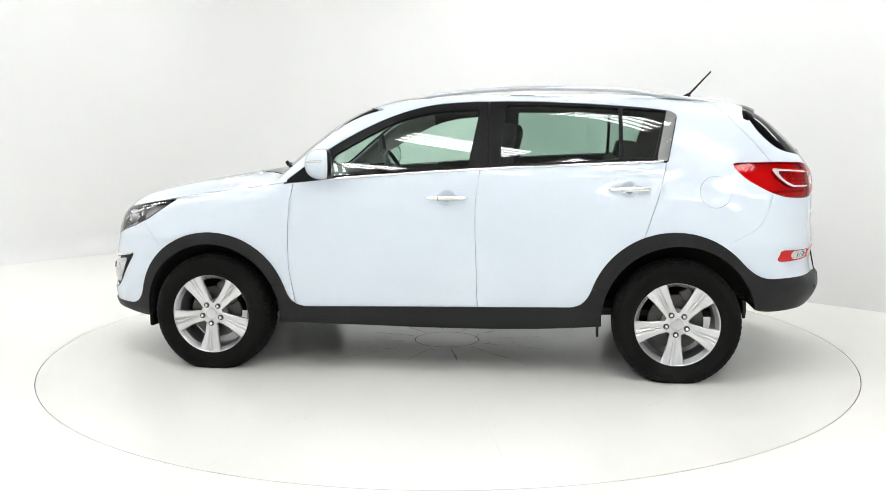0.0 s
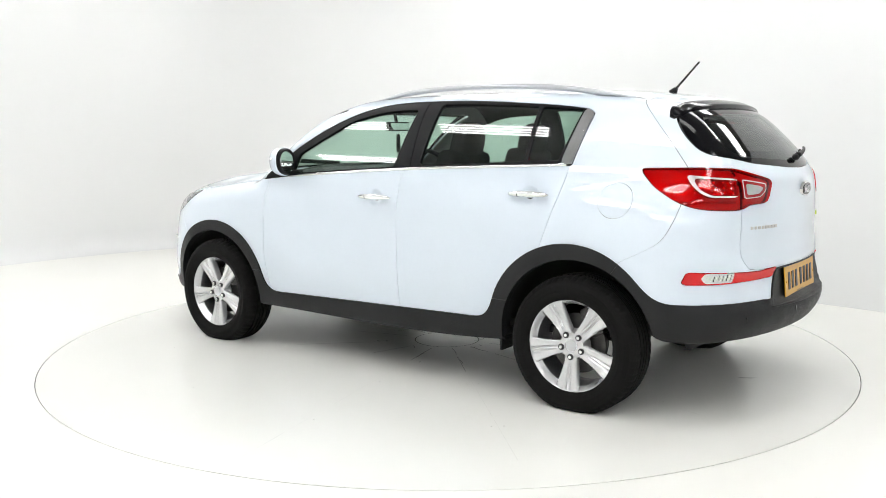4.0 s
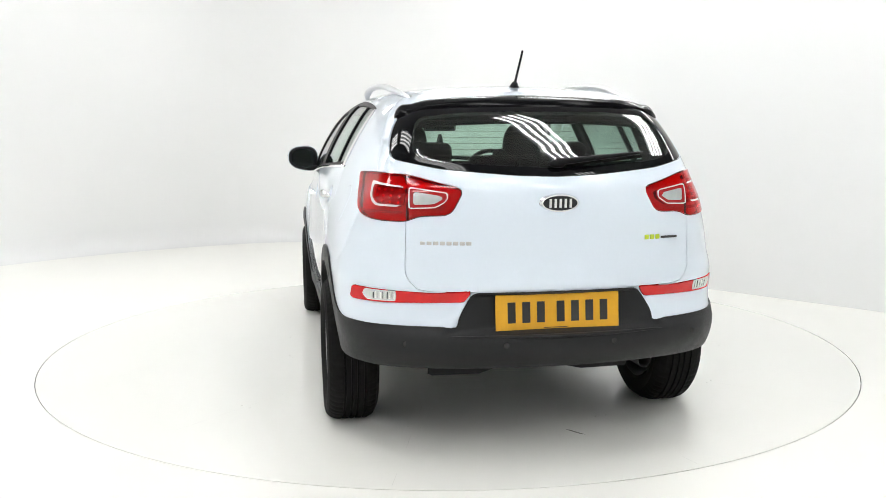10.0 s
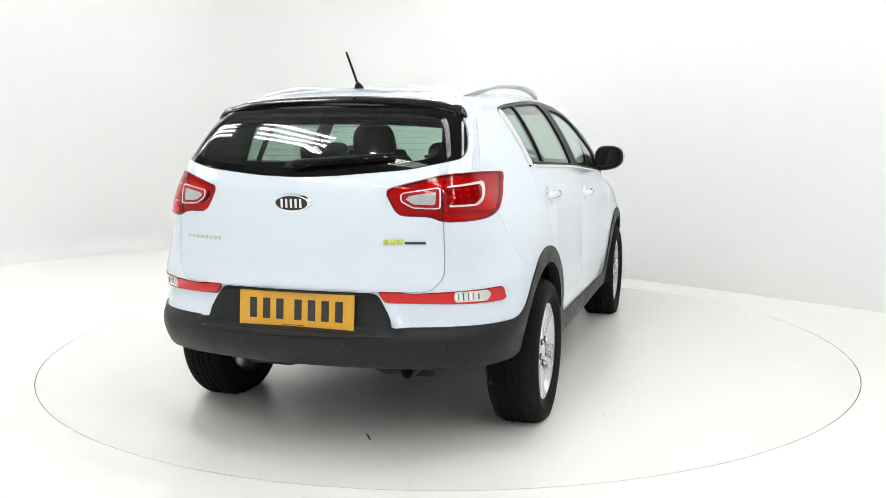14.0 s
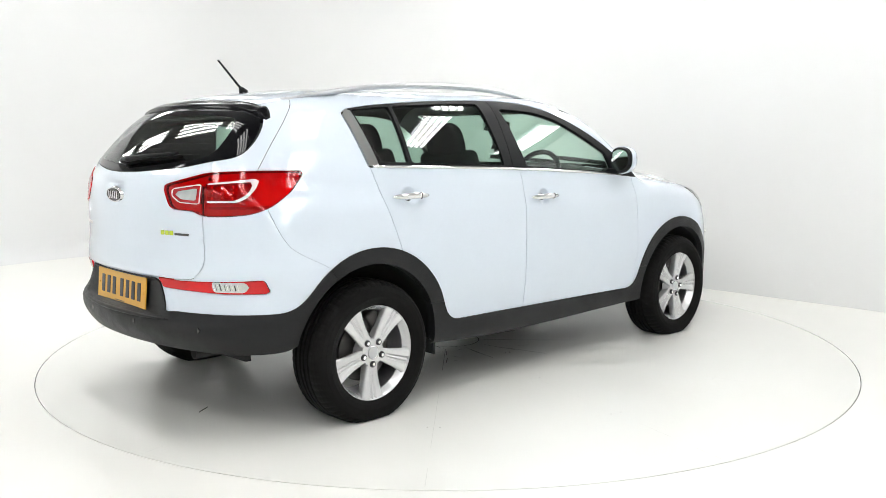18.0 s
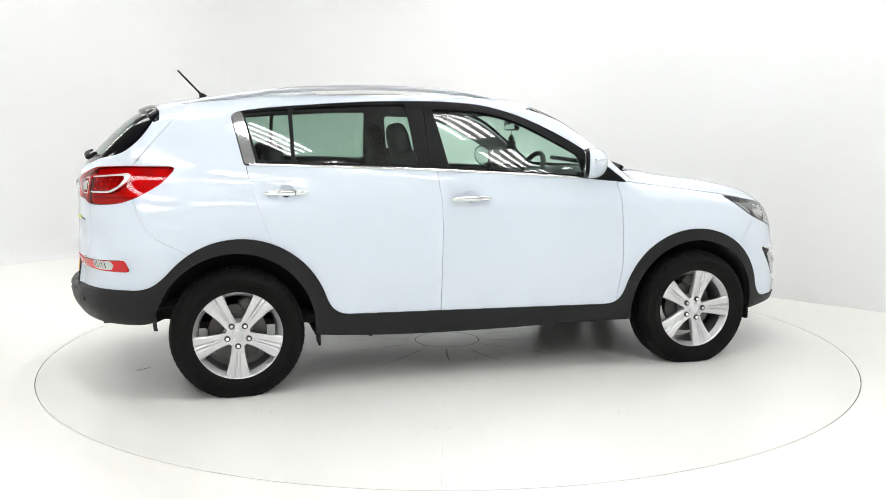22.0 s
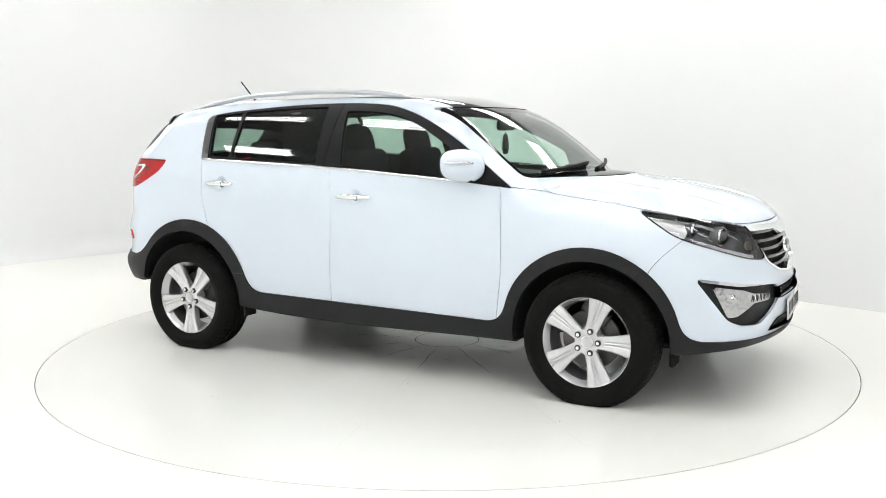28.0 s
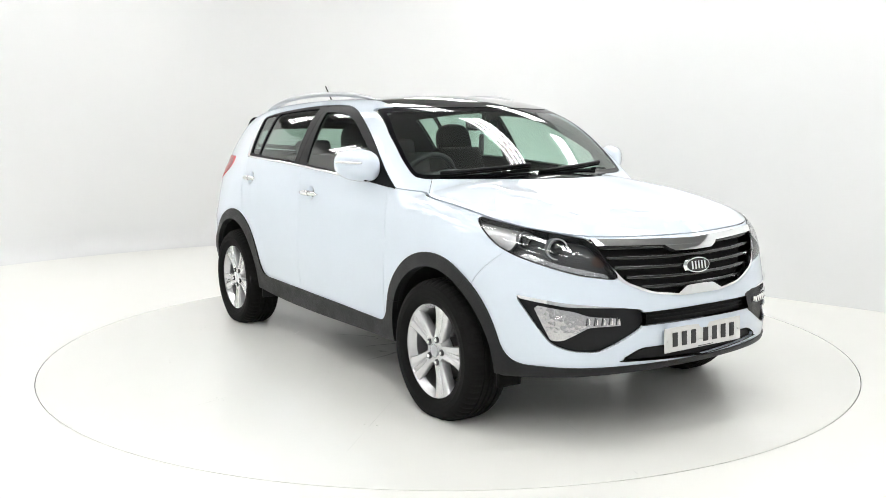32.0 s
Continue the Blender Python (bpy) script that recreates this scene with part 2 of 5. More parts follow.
def hull(x, y, z):
    """Signed field of the body: negative inside."""
    ay = np.abs(y)
    y2, y6 = ay**2, np.minimum(ay, 1.1) ** 6
    side = ay - (plan_low(x) + sect_low(z) - np.maximum(z - 0.75, 0) * (0.2 * np.maximum(-1 - x, 0) + 0.33 * np.maximum(x - 1, 0)))
    front = x - (nose(z) - 0.28 * y2 - 0.40 * y6)
    rear = -x - (tail(z) - 0.28 * y2 - 0.30 * y6)
    dent = 1 / (1 + np.exp((ay - 0.40 + 0.7 * (z - 0.66)) / 0.008)) / (1 + np.exp((0.552 - z) / 0.004)) / (1 + np.exp((z - 0.709) / 0.004))
    rear = rear * (1 - dent) + dent * (-x - 2.128 + 0.09 * (z - 0.63))
    top = z - (bonnet(x) - (0.155 - 0.03 * np.clip(x - 1, 0, 1)) * y2 + 0.02 * np.exp(-((ay - 0.5) / 0.12) ** 2) * np.clip((x - 1) * 2, 0, 1))
    low = smax(smax(side, front, 0.16), rear, 0.12)
    low = smax(low, top, 0.09)
    gs = ay - (plan_top(x) - lean(z))
    ws = (x - (screen(z) - 0.30 * y2)) * 0.8
    rg = (-x - (tail(z) - 0.28 * y2 - 0.30 * y6)) * 0.8
    rf = z - (roofline(x) - 0.11 * y2 - 0.1 * y6)
    up = smax(smax(gs, ws, 0.06), rg, 0.09)
    up = smax(smax(up, rf, 0.09), 0.80 - z, 0.05)
    both = smin(low, up, 0.05)
    return smax(both, keel(x) - z, 0.03)


def build_hull(h=0.018):
    """Surface net of the field, pulled on to it, with its normals."""
    ax = [np.arange(-2.35, 2.32, h), np.arange(-1.0 - h / 2, 1.03, h), np.arange(0.2, 1.68, h)]
    g = np.stack(np.meshgrid(*ax, indexing="ij"), -1)
    f = hull(g[..., 0], g[..., 1], g[..., 2])
    n = np.array(f.shape) - 1
    corner = [(i, j, k) for i in (0, 1) for j in (0, 1) for k in (0, 1)]
    fs = np.stack([f[i : i + n[0], j : j + n[1], k : k + n[2]] for i, j, k in corner], -1)
    live = (fs.min(-1) < 0) & (fs.max(-1) >= 0)
    cells = np.argwhere(live)
    ids = -np.ones(live.shape, int)
    ids[live] = np.arange(len(cells))
    base = np.stack([ax[d][cells[:, d]] for d in range(3)], -1)
    V = base + h / 2
    quads = []
    for d in range(3):
        a, b = [(1, 2), (2, 0), (0, 1)][d]
        sl0, sl1 = [slice(None)] * 3, [slice(None)] * 3
        sl0[d], sl1[d] = slice(0, -1), slice(1, None)
        s0, s1 = f[tuple(sl0)] < 0, f[tuple(sl1)] < 0
        e = np.argwhere(s0 != s1)
        e = e[(e[:, a] > 0) & (e[:, b] > 0) & (e[:, a] < n[a]) & (e[:, b] < n[b])]
        out = s0[tuple(e.T)]
        q = []
        for da, db in ((-1, -1), (0, -1), (0, 0), (-1, 0)):
            c = e.copy()
            c[:, a] += da
            c[:, b] += db
            q.append(ids[tuple(c.T)])
        q = np.stack(q, -1)
        q[~out] = q[~out][:, ::-1]
        quads.append(q)
    Q = np.concatenate(quads)
    Q = Q[(Q >= 0).all(1)]
    eps = 1e-4

    def grad(P):
        return np.stack([(hull(*(P + d).T) - hull(*(P - d).T)) / (2 * eps) for d in np.eye(3) * eps], -1)

    for _ in range(6):
        G = grad(V)
        V = V - np.clip(hull(*V.T), -h, h)[:, None] * G / np.maximum((G**2).sum(1, keepdims=True), 0.05) * 0.9
    G = sum(grad(V + np.array(o) * 0.014) for o in ((1, 0, 0), (-1, 0, 0), (0, 1, 0), (0, -1, 0), (0, 0, 1), (0, 0, -1), (0, 0, 0)))
    N = G / np.linalg.norm(G, axis=1, keepdims=True)
    T = np.concatenate([Q[:, [0, 1, 2]], Q[:, [0, 2, 3]]])
    return V, N, T


def clip(mesh, s):
    """The part of the mesh where the field s, one value a vertex, is negative."""
    V, N, T = mesh
    inn = (s < 0)[T]
    cnt = inn.sum(1)
    tris, newV, newN, pairs = [T[cnt == 3]], [V], [N], []
    for want in (1, 2):
        t = T[cnt == want]
        if not len(t):
            continue
        m = inn[cnt == want]
        odd = np.argmax(m if want == 1 else ~m, 1)
        r = np.arange(len(t))
        a, b, c = t[r, odd], t[r, (odd + 1) % 3], t[r, (odd + 2) % 3]
        pairs.append((want, a, b, c))
    if pairs:
        keys = np.concatenate([np.sort(np.stack([q[1], q[k]], -1), 1) for q in pairs for k in (2, 3)])
        uk, inv = np.unique(keys, axis=0, return_inverse=True)
        inv = inv.ravel()
        w = (s[uk[:, 0]] / (s[uk[:, 0]] - s[uk[:, 1]]))[:, None]
        newV.append(V[uk[:, 0]] * (1 - w) + V[uk[:, 1]] * w)
        nn = N[uk[:, 0]] * (1 - w) + N[uk[:, 1]] * w
        newN.append(nn / np.linalg.norm(nn, axis=1, keepdims=True))
        o = 0
        for want, a, b, c in pairs:
            ab, ac = inv[o : o + len(a)] + len(V), inv[o + len(a) : o + 2 * len(a)] + len(V)
            o += 2 * len(a)
            if want == 1:
                tris.append(np.stack([a, ab, ac], -1))
            else:
                tris += [np.stack([ab, b, c], -1), np.stack([ab, c, ac], -1)]
    V, N, T = np.concatenate(newV), np.concatenate(newN), np.concatenate(tris)
    used, inv = np.unique(T, return_inverse=True)
    return V[used], N[used], inv.reshape(-1, 3)


def cut(rest, field, gap=0.0):
    """Splits rest by a field of places: what is inside, and what stays outside, with a gap between them."""
    kept = clip(rest, field(rest[0]) + gap / 2)
    outside = clip(rest, -(field(rest[0]) - gap / 2))
    return kept, outside


def shell(mesh, name, out=0.0, deep=0.014, bulge=0.0):
    """A mesh with a rim: the sheet moved out along its normals, its free edges turned in by deep."""
    V, N, T = mesh
    if not len(T):
        return bpy.data.meshes.new(name)
    E = np.concatenate([T[:, [0, 1]], T[:, [1, 2]], T[:, [2, 0]]])
    k = np.sort(E, 1)
    _, first, cnt = np.unique(k, axis=0, return_index=True, return_counts=True)
    B = E[first[cnt == 1]]
    P = V + N * out
    n = len(P)
    a, b = P[B[:, 0]], P[B[:, 1]]
    na, nb = N[B[:, 0]], N[B[:, 1]]
    side = np.cross(b - a, (na + nb) / 2)
    side /= np.maximum(np.linalg.norm(side, axis=1, keepdims=True), 1e-9)
    m = len(B)
    verts = np.concatenate([P, a, b, b - nb * deep, a - na * deep])
    norms = np.concatenate([N, side, side, side, side])
    r = np.arange(m)
    i0, i1, i2, i3 = n + r, n + m + r, n + 2 * m + r, n + 3 * m + r
    rim = np.concatenate([np.stack([i1, i0, i3], -1), np.stack([i1, i3, i2], -1)])
    me = bpy.data.meshes.new(name)
    me.from_pydata(verts.tolist(), [], np.concatenate([T, rim]).tolist())
    me.polygons.foreach_set("use_smooth", np.ones(len(me.polygons), bool))
    me.normals_split_custom_set_from_vertices(norms.tolist())
    return me


def fillet(pts, r):
    """A closed outline with its corners rounded to about r."""
    out, n = [], len(pts)
    for i in range(n):
        a, b, c = (np.array(pts[j % n], float) for j in (i - 1, i, i + 1))
        u, v = a - b, c - b
        ra, rc = min(r, np.linalg.norm(u) * 0.45), min(r, np.linalg.norm(v) * 0.45)
        p, q = b + u / np.linalg.norm(u) * ra, b + v / np.linalg.norm(v) * rc
        for t in np.linspace(0, 1, 6):
            out.append((1 - t) ** 2 * p + 2 * t * (1 - t) * b + t**2 * q)
    return np.array(out)


def inside(poly, u, v):
    """Signed distance of points to an outline, negative inside."""
    d = np.full(u.shape, 9.0)
    flip = np.zeros(u.shape, bool)
    q = np.roll(poly, -1, 0)
    for (ax, ay), (bx, by) in zip(poly, q):
        ex, ey = bx - ax, by - ay
        wx, wy = u - ax, v - ay
        t = np.clip((wx * ex + wy * ey) / (ex * ex + ey * ey + 1e-12), 0, 1)
        d = np.minimum(d, (wx - ex * t) ** 2 + (wy - ey * t) ** 2)
        c = (ay <= v) != (by <= v)
        if abs(ey) > 1e-9:
            flip ^= c & (u < ax + (v - ay) / ey * ex)
    return np.sqrt(d) * np.where(flip, -1, 1)


def on_side(sign, pts, r=0.02, y0=0.25):
    """A field: the outline in x and z on one flank."""
    P = fillet(pts, r)
    return lambda V: np.maximum(inside(P, V[:, 0], V[:, 2]), y0 - sign * V[:, 1])


def on_end(sign, pts, r=0.02, mirror=True, x0=1.0):
    """A field: the outline in y and z on the tail (-1) or the nose (+1)."""
    P = fillet(pts, r)
    return lambda V: np.maximum(inside(P, np.abs(V[:, 1]) if mirror else V[:, 1], V[:, 2]), x0 - sign * V[:, 0])


def turn_of(end, x, y):
    """Arc round a corner of the car: metres from its middle line."""
    return np.arctan2(np.abs(y) - 0.12, (x * end - 1.45)) * 0.62


def on_corner(end, side, pts, r=0.02):
    """A field: the outline of (x, y, z) places round a corner."""
    P = fillet([(float(turn_of(end, np.array(x), np.array(y))), z) for x, y, z in pts], r)
    return lambda V: np.maximum(inside(P, turn_of(end, V[:, 0], V[:, 1]), V[:, 2]), np.maximum(0.02 - side * V[:, 1], 0.9 - end * V[:, 0]))


# ------------------------------------------------------------------ the studio
TABLE_R = 2.473


def sheet(name, pts, faces, material, kind="structure", label="", category=""):
    me = bpy.data.meshes.new(name)
    me.from_pydata(pts, [], faces)
    me.materials.append(material)
    return tagged(new(name, me), label, category, kind=kind)


def build_floor():
    """One sheet with a round hole for the turntable, and the rim and bottom of its slot."""
    n, pts, faces = 180, [], []
    R = TABLE_R + 0.0045
    for k in range(n):
        a = 2 * math.pi * k / n
        c, s = math.cos(a), math.sin(a)
        f = 9.5 / max(abs(c), abs(s))
        pts += [(R * c, R * s, 0), (f * c, f * s - 0.5, 0)]
    for k in range(n):
        i, j = 2 * k, 2 * ((k + 1) % n)
        faces.append((i, i + 1, j + 1, j))
    ob = sheet("floor", pts, faces, M_FLOOR, label="pale grey painted studio floor round the turntable", category="floor")
    pts, faces = [], []
    for k in range(n):
        a = 2 * math.pi * k / n
        pts += [(q * math.cos(a), q * math.sin(a), z) for q, z in ((R, -0.001), (R, -0.03), (R - 0.05, -0.03))]
    for k in range(n):
        i, j = 3 * k, 3 * ((k + 1) % n)
        faces += [(i, j, j + 1, i + 1), (i + 1, j + 1, j + 2, i + 2)]
    sheet("trim_slot", pts, faces, M_SEAM, label="dark slot round the turntable's edge", category="slot")
    return ob


def cove_wall(name, a, b, h, r, inward, label):
    """A wall from a to b with a rounded foot of radius r, 0.12 m thick."""
    a, b, i = Vector((*a, 0)), Vector((*b, 0)), Vector((*inward, 0)).normalized()
    prof = [(r, 0.002)] if r > 0.01 else [(0, 0)]
    if r > 0.01:
        prof += [(r - r * math.sin(t), r - r * math.cos(t) + 0.002) for t in np.linspace(0.1, math.pi / 2, 14)]
    prof += [(0, h), (-0.12, h), (-0.12, -0.05)]
    pts, faces, m = [], [], len(prof)
    for e in (a, b):
        pts += [tuple(e + i * d + Vector((0, 0, z))) for d, z in prof]
    for k in range(m - 1):
        faces.append((k, k + 1, m + k + 1, m + k))
    ob = sheet(name, pts, faces, M_WALL, label=label, category="wall")
    for p in ob.data.polygons:
        p.use_smooth = len(prof) > 6 and p.index < m - 4
    return ob


build_floor()


def curved_wall():
    """The white back wall: an arc that runs on into the straight wall, with a small rounded foot that fades out."""
    plan = [(5.9 * math.cos(a), 5.9 * math.sin(a)) for a in np.linspace(radians(250), radians(118), 60)]
    a, b, c = Vector(plan[-1]), Vector((-1.75, 5.88)), Vector((-0.30, 4.43))
    plan += [tuple((1 - t) ** 2 * a + 2 * t * (1 - t) * b + t * t * c) for t in np.linspace(0.05, 1, 20)]
    pts, faces, m = [], [], 0
    for k, (x, y) in enumerate(plan):
        q, r = plan[max(k - 1, 0)], plan[min(k + 1, len(plan) - 1)]
        d = Vector((r[0] - q[0], r[1] - q[1])).normalized()
        i = Vector((d.y, -d.x))
        foot = 0.22 * min(1, (len(plan) - 1 - k) / 16) + 0.001
        prof = [(foot - foot * math.sin(t), foot - foot * math.cos(t) + 0.0015) for t in np.linspace(0, math.pi / 2, 9)] + [(0, 3.10), (0, 3.12), (-0.12, 3.12), (-0.12, 0)]
        m = len(prof)
        pts += [(x + i.x * e, y + i.y * e, z) for e, z in prof]
    for k in range(len(plan) - 1):
        for j in range(m - 1):
            faces.append((k * m + j, k * m + j + 1, (k + 1) * m + j + 1, (k + 1) * m + j))
    ob = sheet("wall_north", pts, faces, M_WALL, label="curved white studio wall with a rounded foot", category="wall")
    for k, p in enumerate(ob.data.polygons):
        p.use_smooth = k % (m - 1) < 9
    return ob


curved_wall()
cove_wall("wall_east", (-0.30, 4.43), (7.0, -2.87), 3.12, 0.0, (-1, -1), "white painted studio wall meeting the floor in a hard line")


def shutter_wall():
    """A ribbed roller shutter closing the studio behind the camera."""
    prof = []
    for k in range(26):
        z = 0.12 * k
        prof += [(-8.5, z), (-8.5, z + 0.09), (-8.515, z + 0.10), (-8.515, z + 0.115)]
    n = len(prof)
    pts = [(x, y, z) for x in (7.5, -9.4) for y, z in prof]
    return sheet("wall_south", pts, [(k, k + 1, n + k + 1, n + k) for k in range(n - 1)], M_SHUTTER, label="light grey ribbed roller shutter behind the camera", category="wall")


shutter_wall()
cove_wall("wall_southeast", (7.0, -2.6), (7.0, -9.0), 3.12, 0.0, (-1, 0), "plain white studio side wall")
cove_wall("wall_west", (-2.1, -8.6), (-2.1, -5.5), 3.12, 0.0, (1, 0), "plain white return wall beside the camera")
C = 5.4
sheet("ceiling", [(-9.5, -9.5, C), (9.5, -9.5, C), (9.5, 9, C), (-9.5, 9, C), (-9.5, -9.5, C + 0.15), (9.5, -9.5, C + 0.15), (9.5, 9, C + 0.15), (-9.5, 9, C + 0.15)],
      [(3, 2, 1, 0), (4, 5, 6, 7), (0, 1, 5, 4), (1, 2, 6, 5), (2, 3, 7, 6), (3, 0, 4, 7)], M_CEIL, label="grey warehouse ceiling above the studio", category="ceiling")
for nm, a, b, i in (("wall_hall_west", (-9.4, -9.4), (-9.4, 8.9), (1, 0)), ("wall_hall_north", (-9.4, 8.9), (9.4, 8.9), (0, -1)), ("wall_hall_east", (9.4, 8.9), (9.4, -9.4), (-1, 0)), ("wall_hall_south", (9.4, -9.4), (-9.4, -9.4), (0, 1))):
    w = cove_wall(nm, a, b, C, 0.0, i, "plain light grey wall of the surrounding hall")
    w.data.materials.clear()
    w.data.materials.append(M_HALL)


def lamp_bank():
    """A hanging batten of four long tubes under a shallow reflector."""
    b = empty("tube_light_bank")
    bm = bmesh.new()
    box(bm, (0, 0, 0.09), (0.50, 1.62, 0.05), bev=0.008)
    part("housing", bm, M_SILVER, b, "satin metal housing")
    for y in (-0.6, 0.6):
        bm = bmesh.new()
        cyl(bm, (0, y, 0.11), (0, y, C - LAMP_Z + 0.002), 0.006, n=8)
        part("hanger", bm, M_SILVER, b, "thin steel hanger")
    for x in (-0.174, -0.058, 0.058, 0.174):
        bm = bmesh.new()
        cyl(bm, (x, -0.75, 0.035), (x, 0.75, 0.035), 0.027, n=12)
        part("tube", bm, M_TUBE, b, "glowing white fluorescent tube")
        for y in (-0.77, 0.77):
            bm = bmesh.new()
            box(bm, (x, y, 0.045), (0.05, 0.03, 0.07), bev=0.005)
            part("tube_holder", bm, M_HALL, b, "pale end holder")
    return tagged(b, "hanging bank of four glowing fluorescent tubes", "ceiling light", "studio light banks")


LAMP_Z = 3.96
bank = lamp_bank()
spots = []
for j in (-4, -3, -2, -1, 0, 1, 2):
    for k in (-5, -4, -3, -2, -1, 0, 1, 2, 3):
        x, y = 1.15 + 1.50 * k + 1.74 * j, -1.75 - 1.61 * k + 1.16 * j
        # Banks with j < -1 are added unseen fill; (-2, -2) lifts the left wall.
        if -8.0 < y < 6.2 and -7 < x < 6.4 and (j, k) not in ((0, -1), (1, 1), (1, 2), (1, 3), (2, 1), (2, 2), (1, -3)) and (j > -2 or k > -2 - j - 1 or (j, k) == (-2, -2)):
            spots.append((x, y, LAMP_Z, 0, 0, 43))
bank.matrix_basis = pose(*spots[0])
for s in spots[1:]:
    copy_thing(bank, pose(*s))


def build_turntable():
    """A flush disc of twelve sectors with a round plate in the middle."""
    t = empty("turntable")
    bm = bmesh.new()
    cyl(bm, (0, 0, -0.025), (0, 0, 0), TABLE_R, n=180)
    part("disc", bm, M_TABLE, t, "pale grey painted round platform")
    bm = bmesh.new()
    r = 0.21
    ring = [[bm.verts.new((q * math.cos(a), q * math.sin(a), 0.0015)) for a in np.linspace(0, 2 * math.pi, 64, endpoint=False)] for q in (r - 0.003, r + 0.003)]
    for k in range(64):
        bm.faces.new((ring[0][k], ring[1][k], ring[1][(k + 1) % 64], ring[0][(k + 1) % 64]))
    part("centre_ring", bm, M_SEAM, t, "dark round joint in the middle")
    rng = random.Random(4)
    for k in range(12):
        a = radians(14 + 30 * k)
        d0 = rng.uniform(0.22, 0.5)
        while d0 < 2.4:
            d1 = min(d0 + rng.uniform(0.15, 0.55), 2.44)
            bm = bmesh.new()
            w = rng.uniform(0.0008, 0.0014) * (1.3 if d0 < 0.55 else 0.9)
            q = [(d0, -w), (d1, -w), (d1, w), (d0, w)]
            bm.faces.new([bm.verts.new((x * math.cos(a) - y * math.sin(a), x * math.sin(a) + y * math.cos(a), 0.0012)) for x, y in q])
            part("joint", bm, M_SEAM if d0 < 0.55 else M_JOINT, t, "thin broken joint")
            d0 = d1 + rng.uniform(0.01, 0.14 if d0 < 0.9 else 0.45)
        bm = bmesh.new()
        d, o, line = rng.uniform(0.23, 0.3), 0.0, []
        while d < rng.uniform(0.4, 0.75) or len(line) < 3:
            line.append((d, o))
            d += rng.uniform(0.05, 0.12)
            o += rng.uniform(-0.012, 0.012)
        for (d0, o0), (d1, o1) in zip(line, line[1:]):
            w = rng.uniform(0.0012, 0.0028)
            bm.faces.new([bm.verts.new((p * math.cos(a) - q * math.sin(a), p * math.sin(a) + q * math.cos(a), 0.0016)) for p, q in ((d0, o0 - w), (d1, o1 - w), (d1, o1 + w), (d0, o0 + w))])
        bmesh.ops.remove_doubles(bm, verts=bm.verts, dist=0.004)
        part("crack", bm, M_SEAM, t, "dark crack in the paint near the middle")
        for d in (1.05, 1.75):
            for y in (-0.03, 0.03):
                bm = bmesh.new()
                cyl(bm, (d * math.cos(a) - y * math.sin(a), d * math.sin(a) + y * math.cos(a), 0.0), (d * math.cos(a) - y * math.sin(a), d * math.sin(a) + y * math.cos(a), 0.0016), 0.004, n=8)
                part("screw_head", bm, M_JOINT, t)
    for k in range(16):
        a, d = rng.uniform(0, 6.28), rng.uniform(0.24, 0.6)
        bm = bmesh.new()
        x, y, b = d * math.cos(a), d * math.sin(a), rng.uniform(0, 3)
        g = rng.uniform(0.3, 1.0)
        pts = [(0, -0.001), (0.05 * g, -0.003), (0.10 * g, 0.001), (0.05 * g, 0.0015)]
        bm.faces.new([bm.verts.new((x + u * math.cos(b) - v * math.sin(b), y + u * math.sin(b) + v * math.cos(b), 0.0013)) for u, v in pts])
        part("scuff", bm, M_SEAM, t, "dark scuff in the paint")
    bm = bmesh.new()
    x, y, b = -1.90, -0.23, 0.6
    bm.faces.new([bm.verts.new((x + u * math.cos(b) - v * math.sin(b), y + u * math.sin(b) + v * math.cos(b), 0.0013)) for u, v in [(-0.05, -0.004), (0.04, -0.007), (0.06, 0.002), (-0.02, 0.006)]])
    part("scuff", bm, M_SEAM, t, "dark scuff in the paint")
    return tagged(t, "flush round white turntable with radial joints, turning slowly", "turntable")


turntable = build_turntable()

# ------------------------------------------------------------------ the car
car = tagged(empty("car"), "glossy white sport utility car with dark cladding on the turntable", "car")
H = build_hull()
rest = H
WELLS = ((1.303, 0.324, 0.403), (-1.333, 0.338, 0.410))


def wells(V):
    d = np.full(len(V), 9.0)
    for cx, cz, r in WELLS:
        d = np.minimum(d, np.hypot(V[:, 0] - cx, V[:, 2] - cz) - r)
    return np.maximum(d, 0.52 - np.abs(V[:, 1]))


def arch(pts, n=22):
    """Places along a smooth line through (x, z) knots that run rearwards."""
    f = curve([q[0] for q in pts][::-1], [q[1] for q in pts][::-1])
    return [(float(x), float(f(x))) for x in np.linspace(pts[0][0], pts[-1][0], n)]


DLO = arch([(0.878, 1.070), (0.735, 1.176), (0.605, 1.268), (0.528, 1.316), (0.375, 1.398), (0.219, 1.464), (0.061, 1.507), (-0.13, 1.526), (-0.35, 1.530), (-0.887, 1.509), (-1.225, 1.479), (-1.285, 1.470)], 40) + [(-1.320, 1.448), (-1.266, 1.192), (-0.258, 1.157), (0.545, 1.104)]
PANE_F = arch([(0.575, 1.232), (0.374, 1.345), (0.217, 1.422), (0.06, 1.464), (-0.10, 1.480), (-0.238, 1.484)], 18) + [(-0.185, 1.170), (0.605, 1.114)]
PANE_R = [(-0.383, 1.510), (-0.6, 1.507), (-0.885, 1.494), (-1.004, 1.487), (-1.006, 1.208), (-0.359, 1.180)]
PANE_Q = [(-1.024, 1.486), (-1.254, 1.468), (-1.192, 1.216), (-1.026, 1.210)]
CHROME_END = [(-1.262, 1.472), (-1.288, 1.467), (-1.318, 1.447), (-1.264, 1.195), (-1.203, 1.198)]
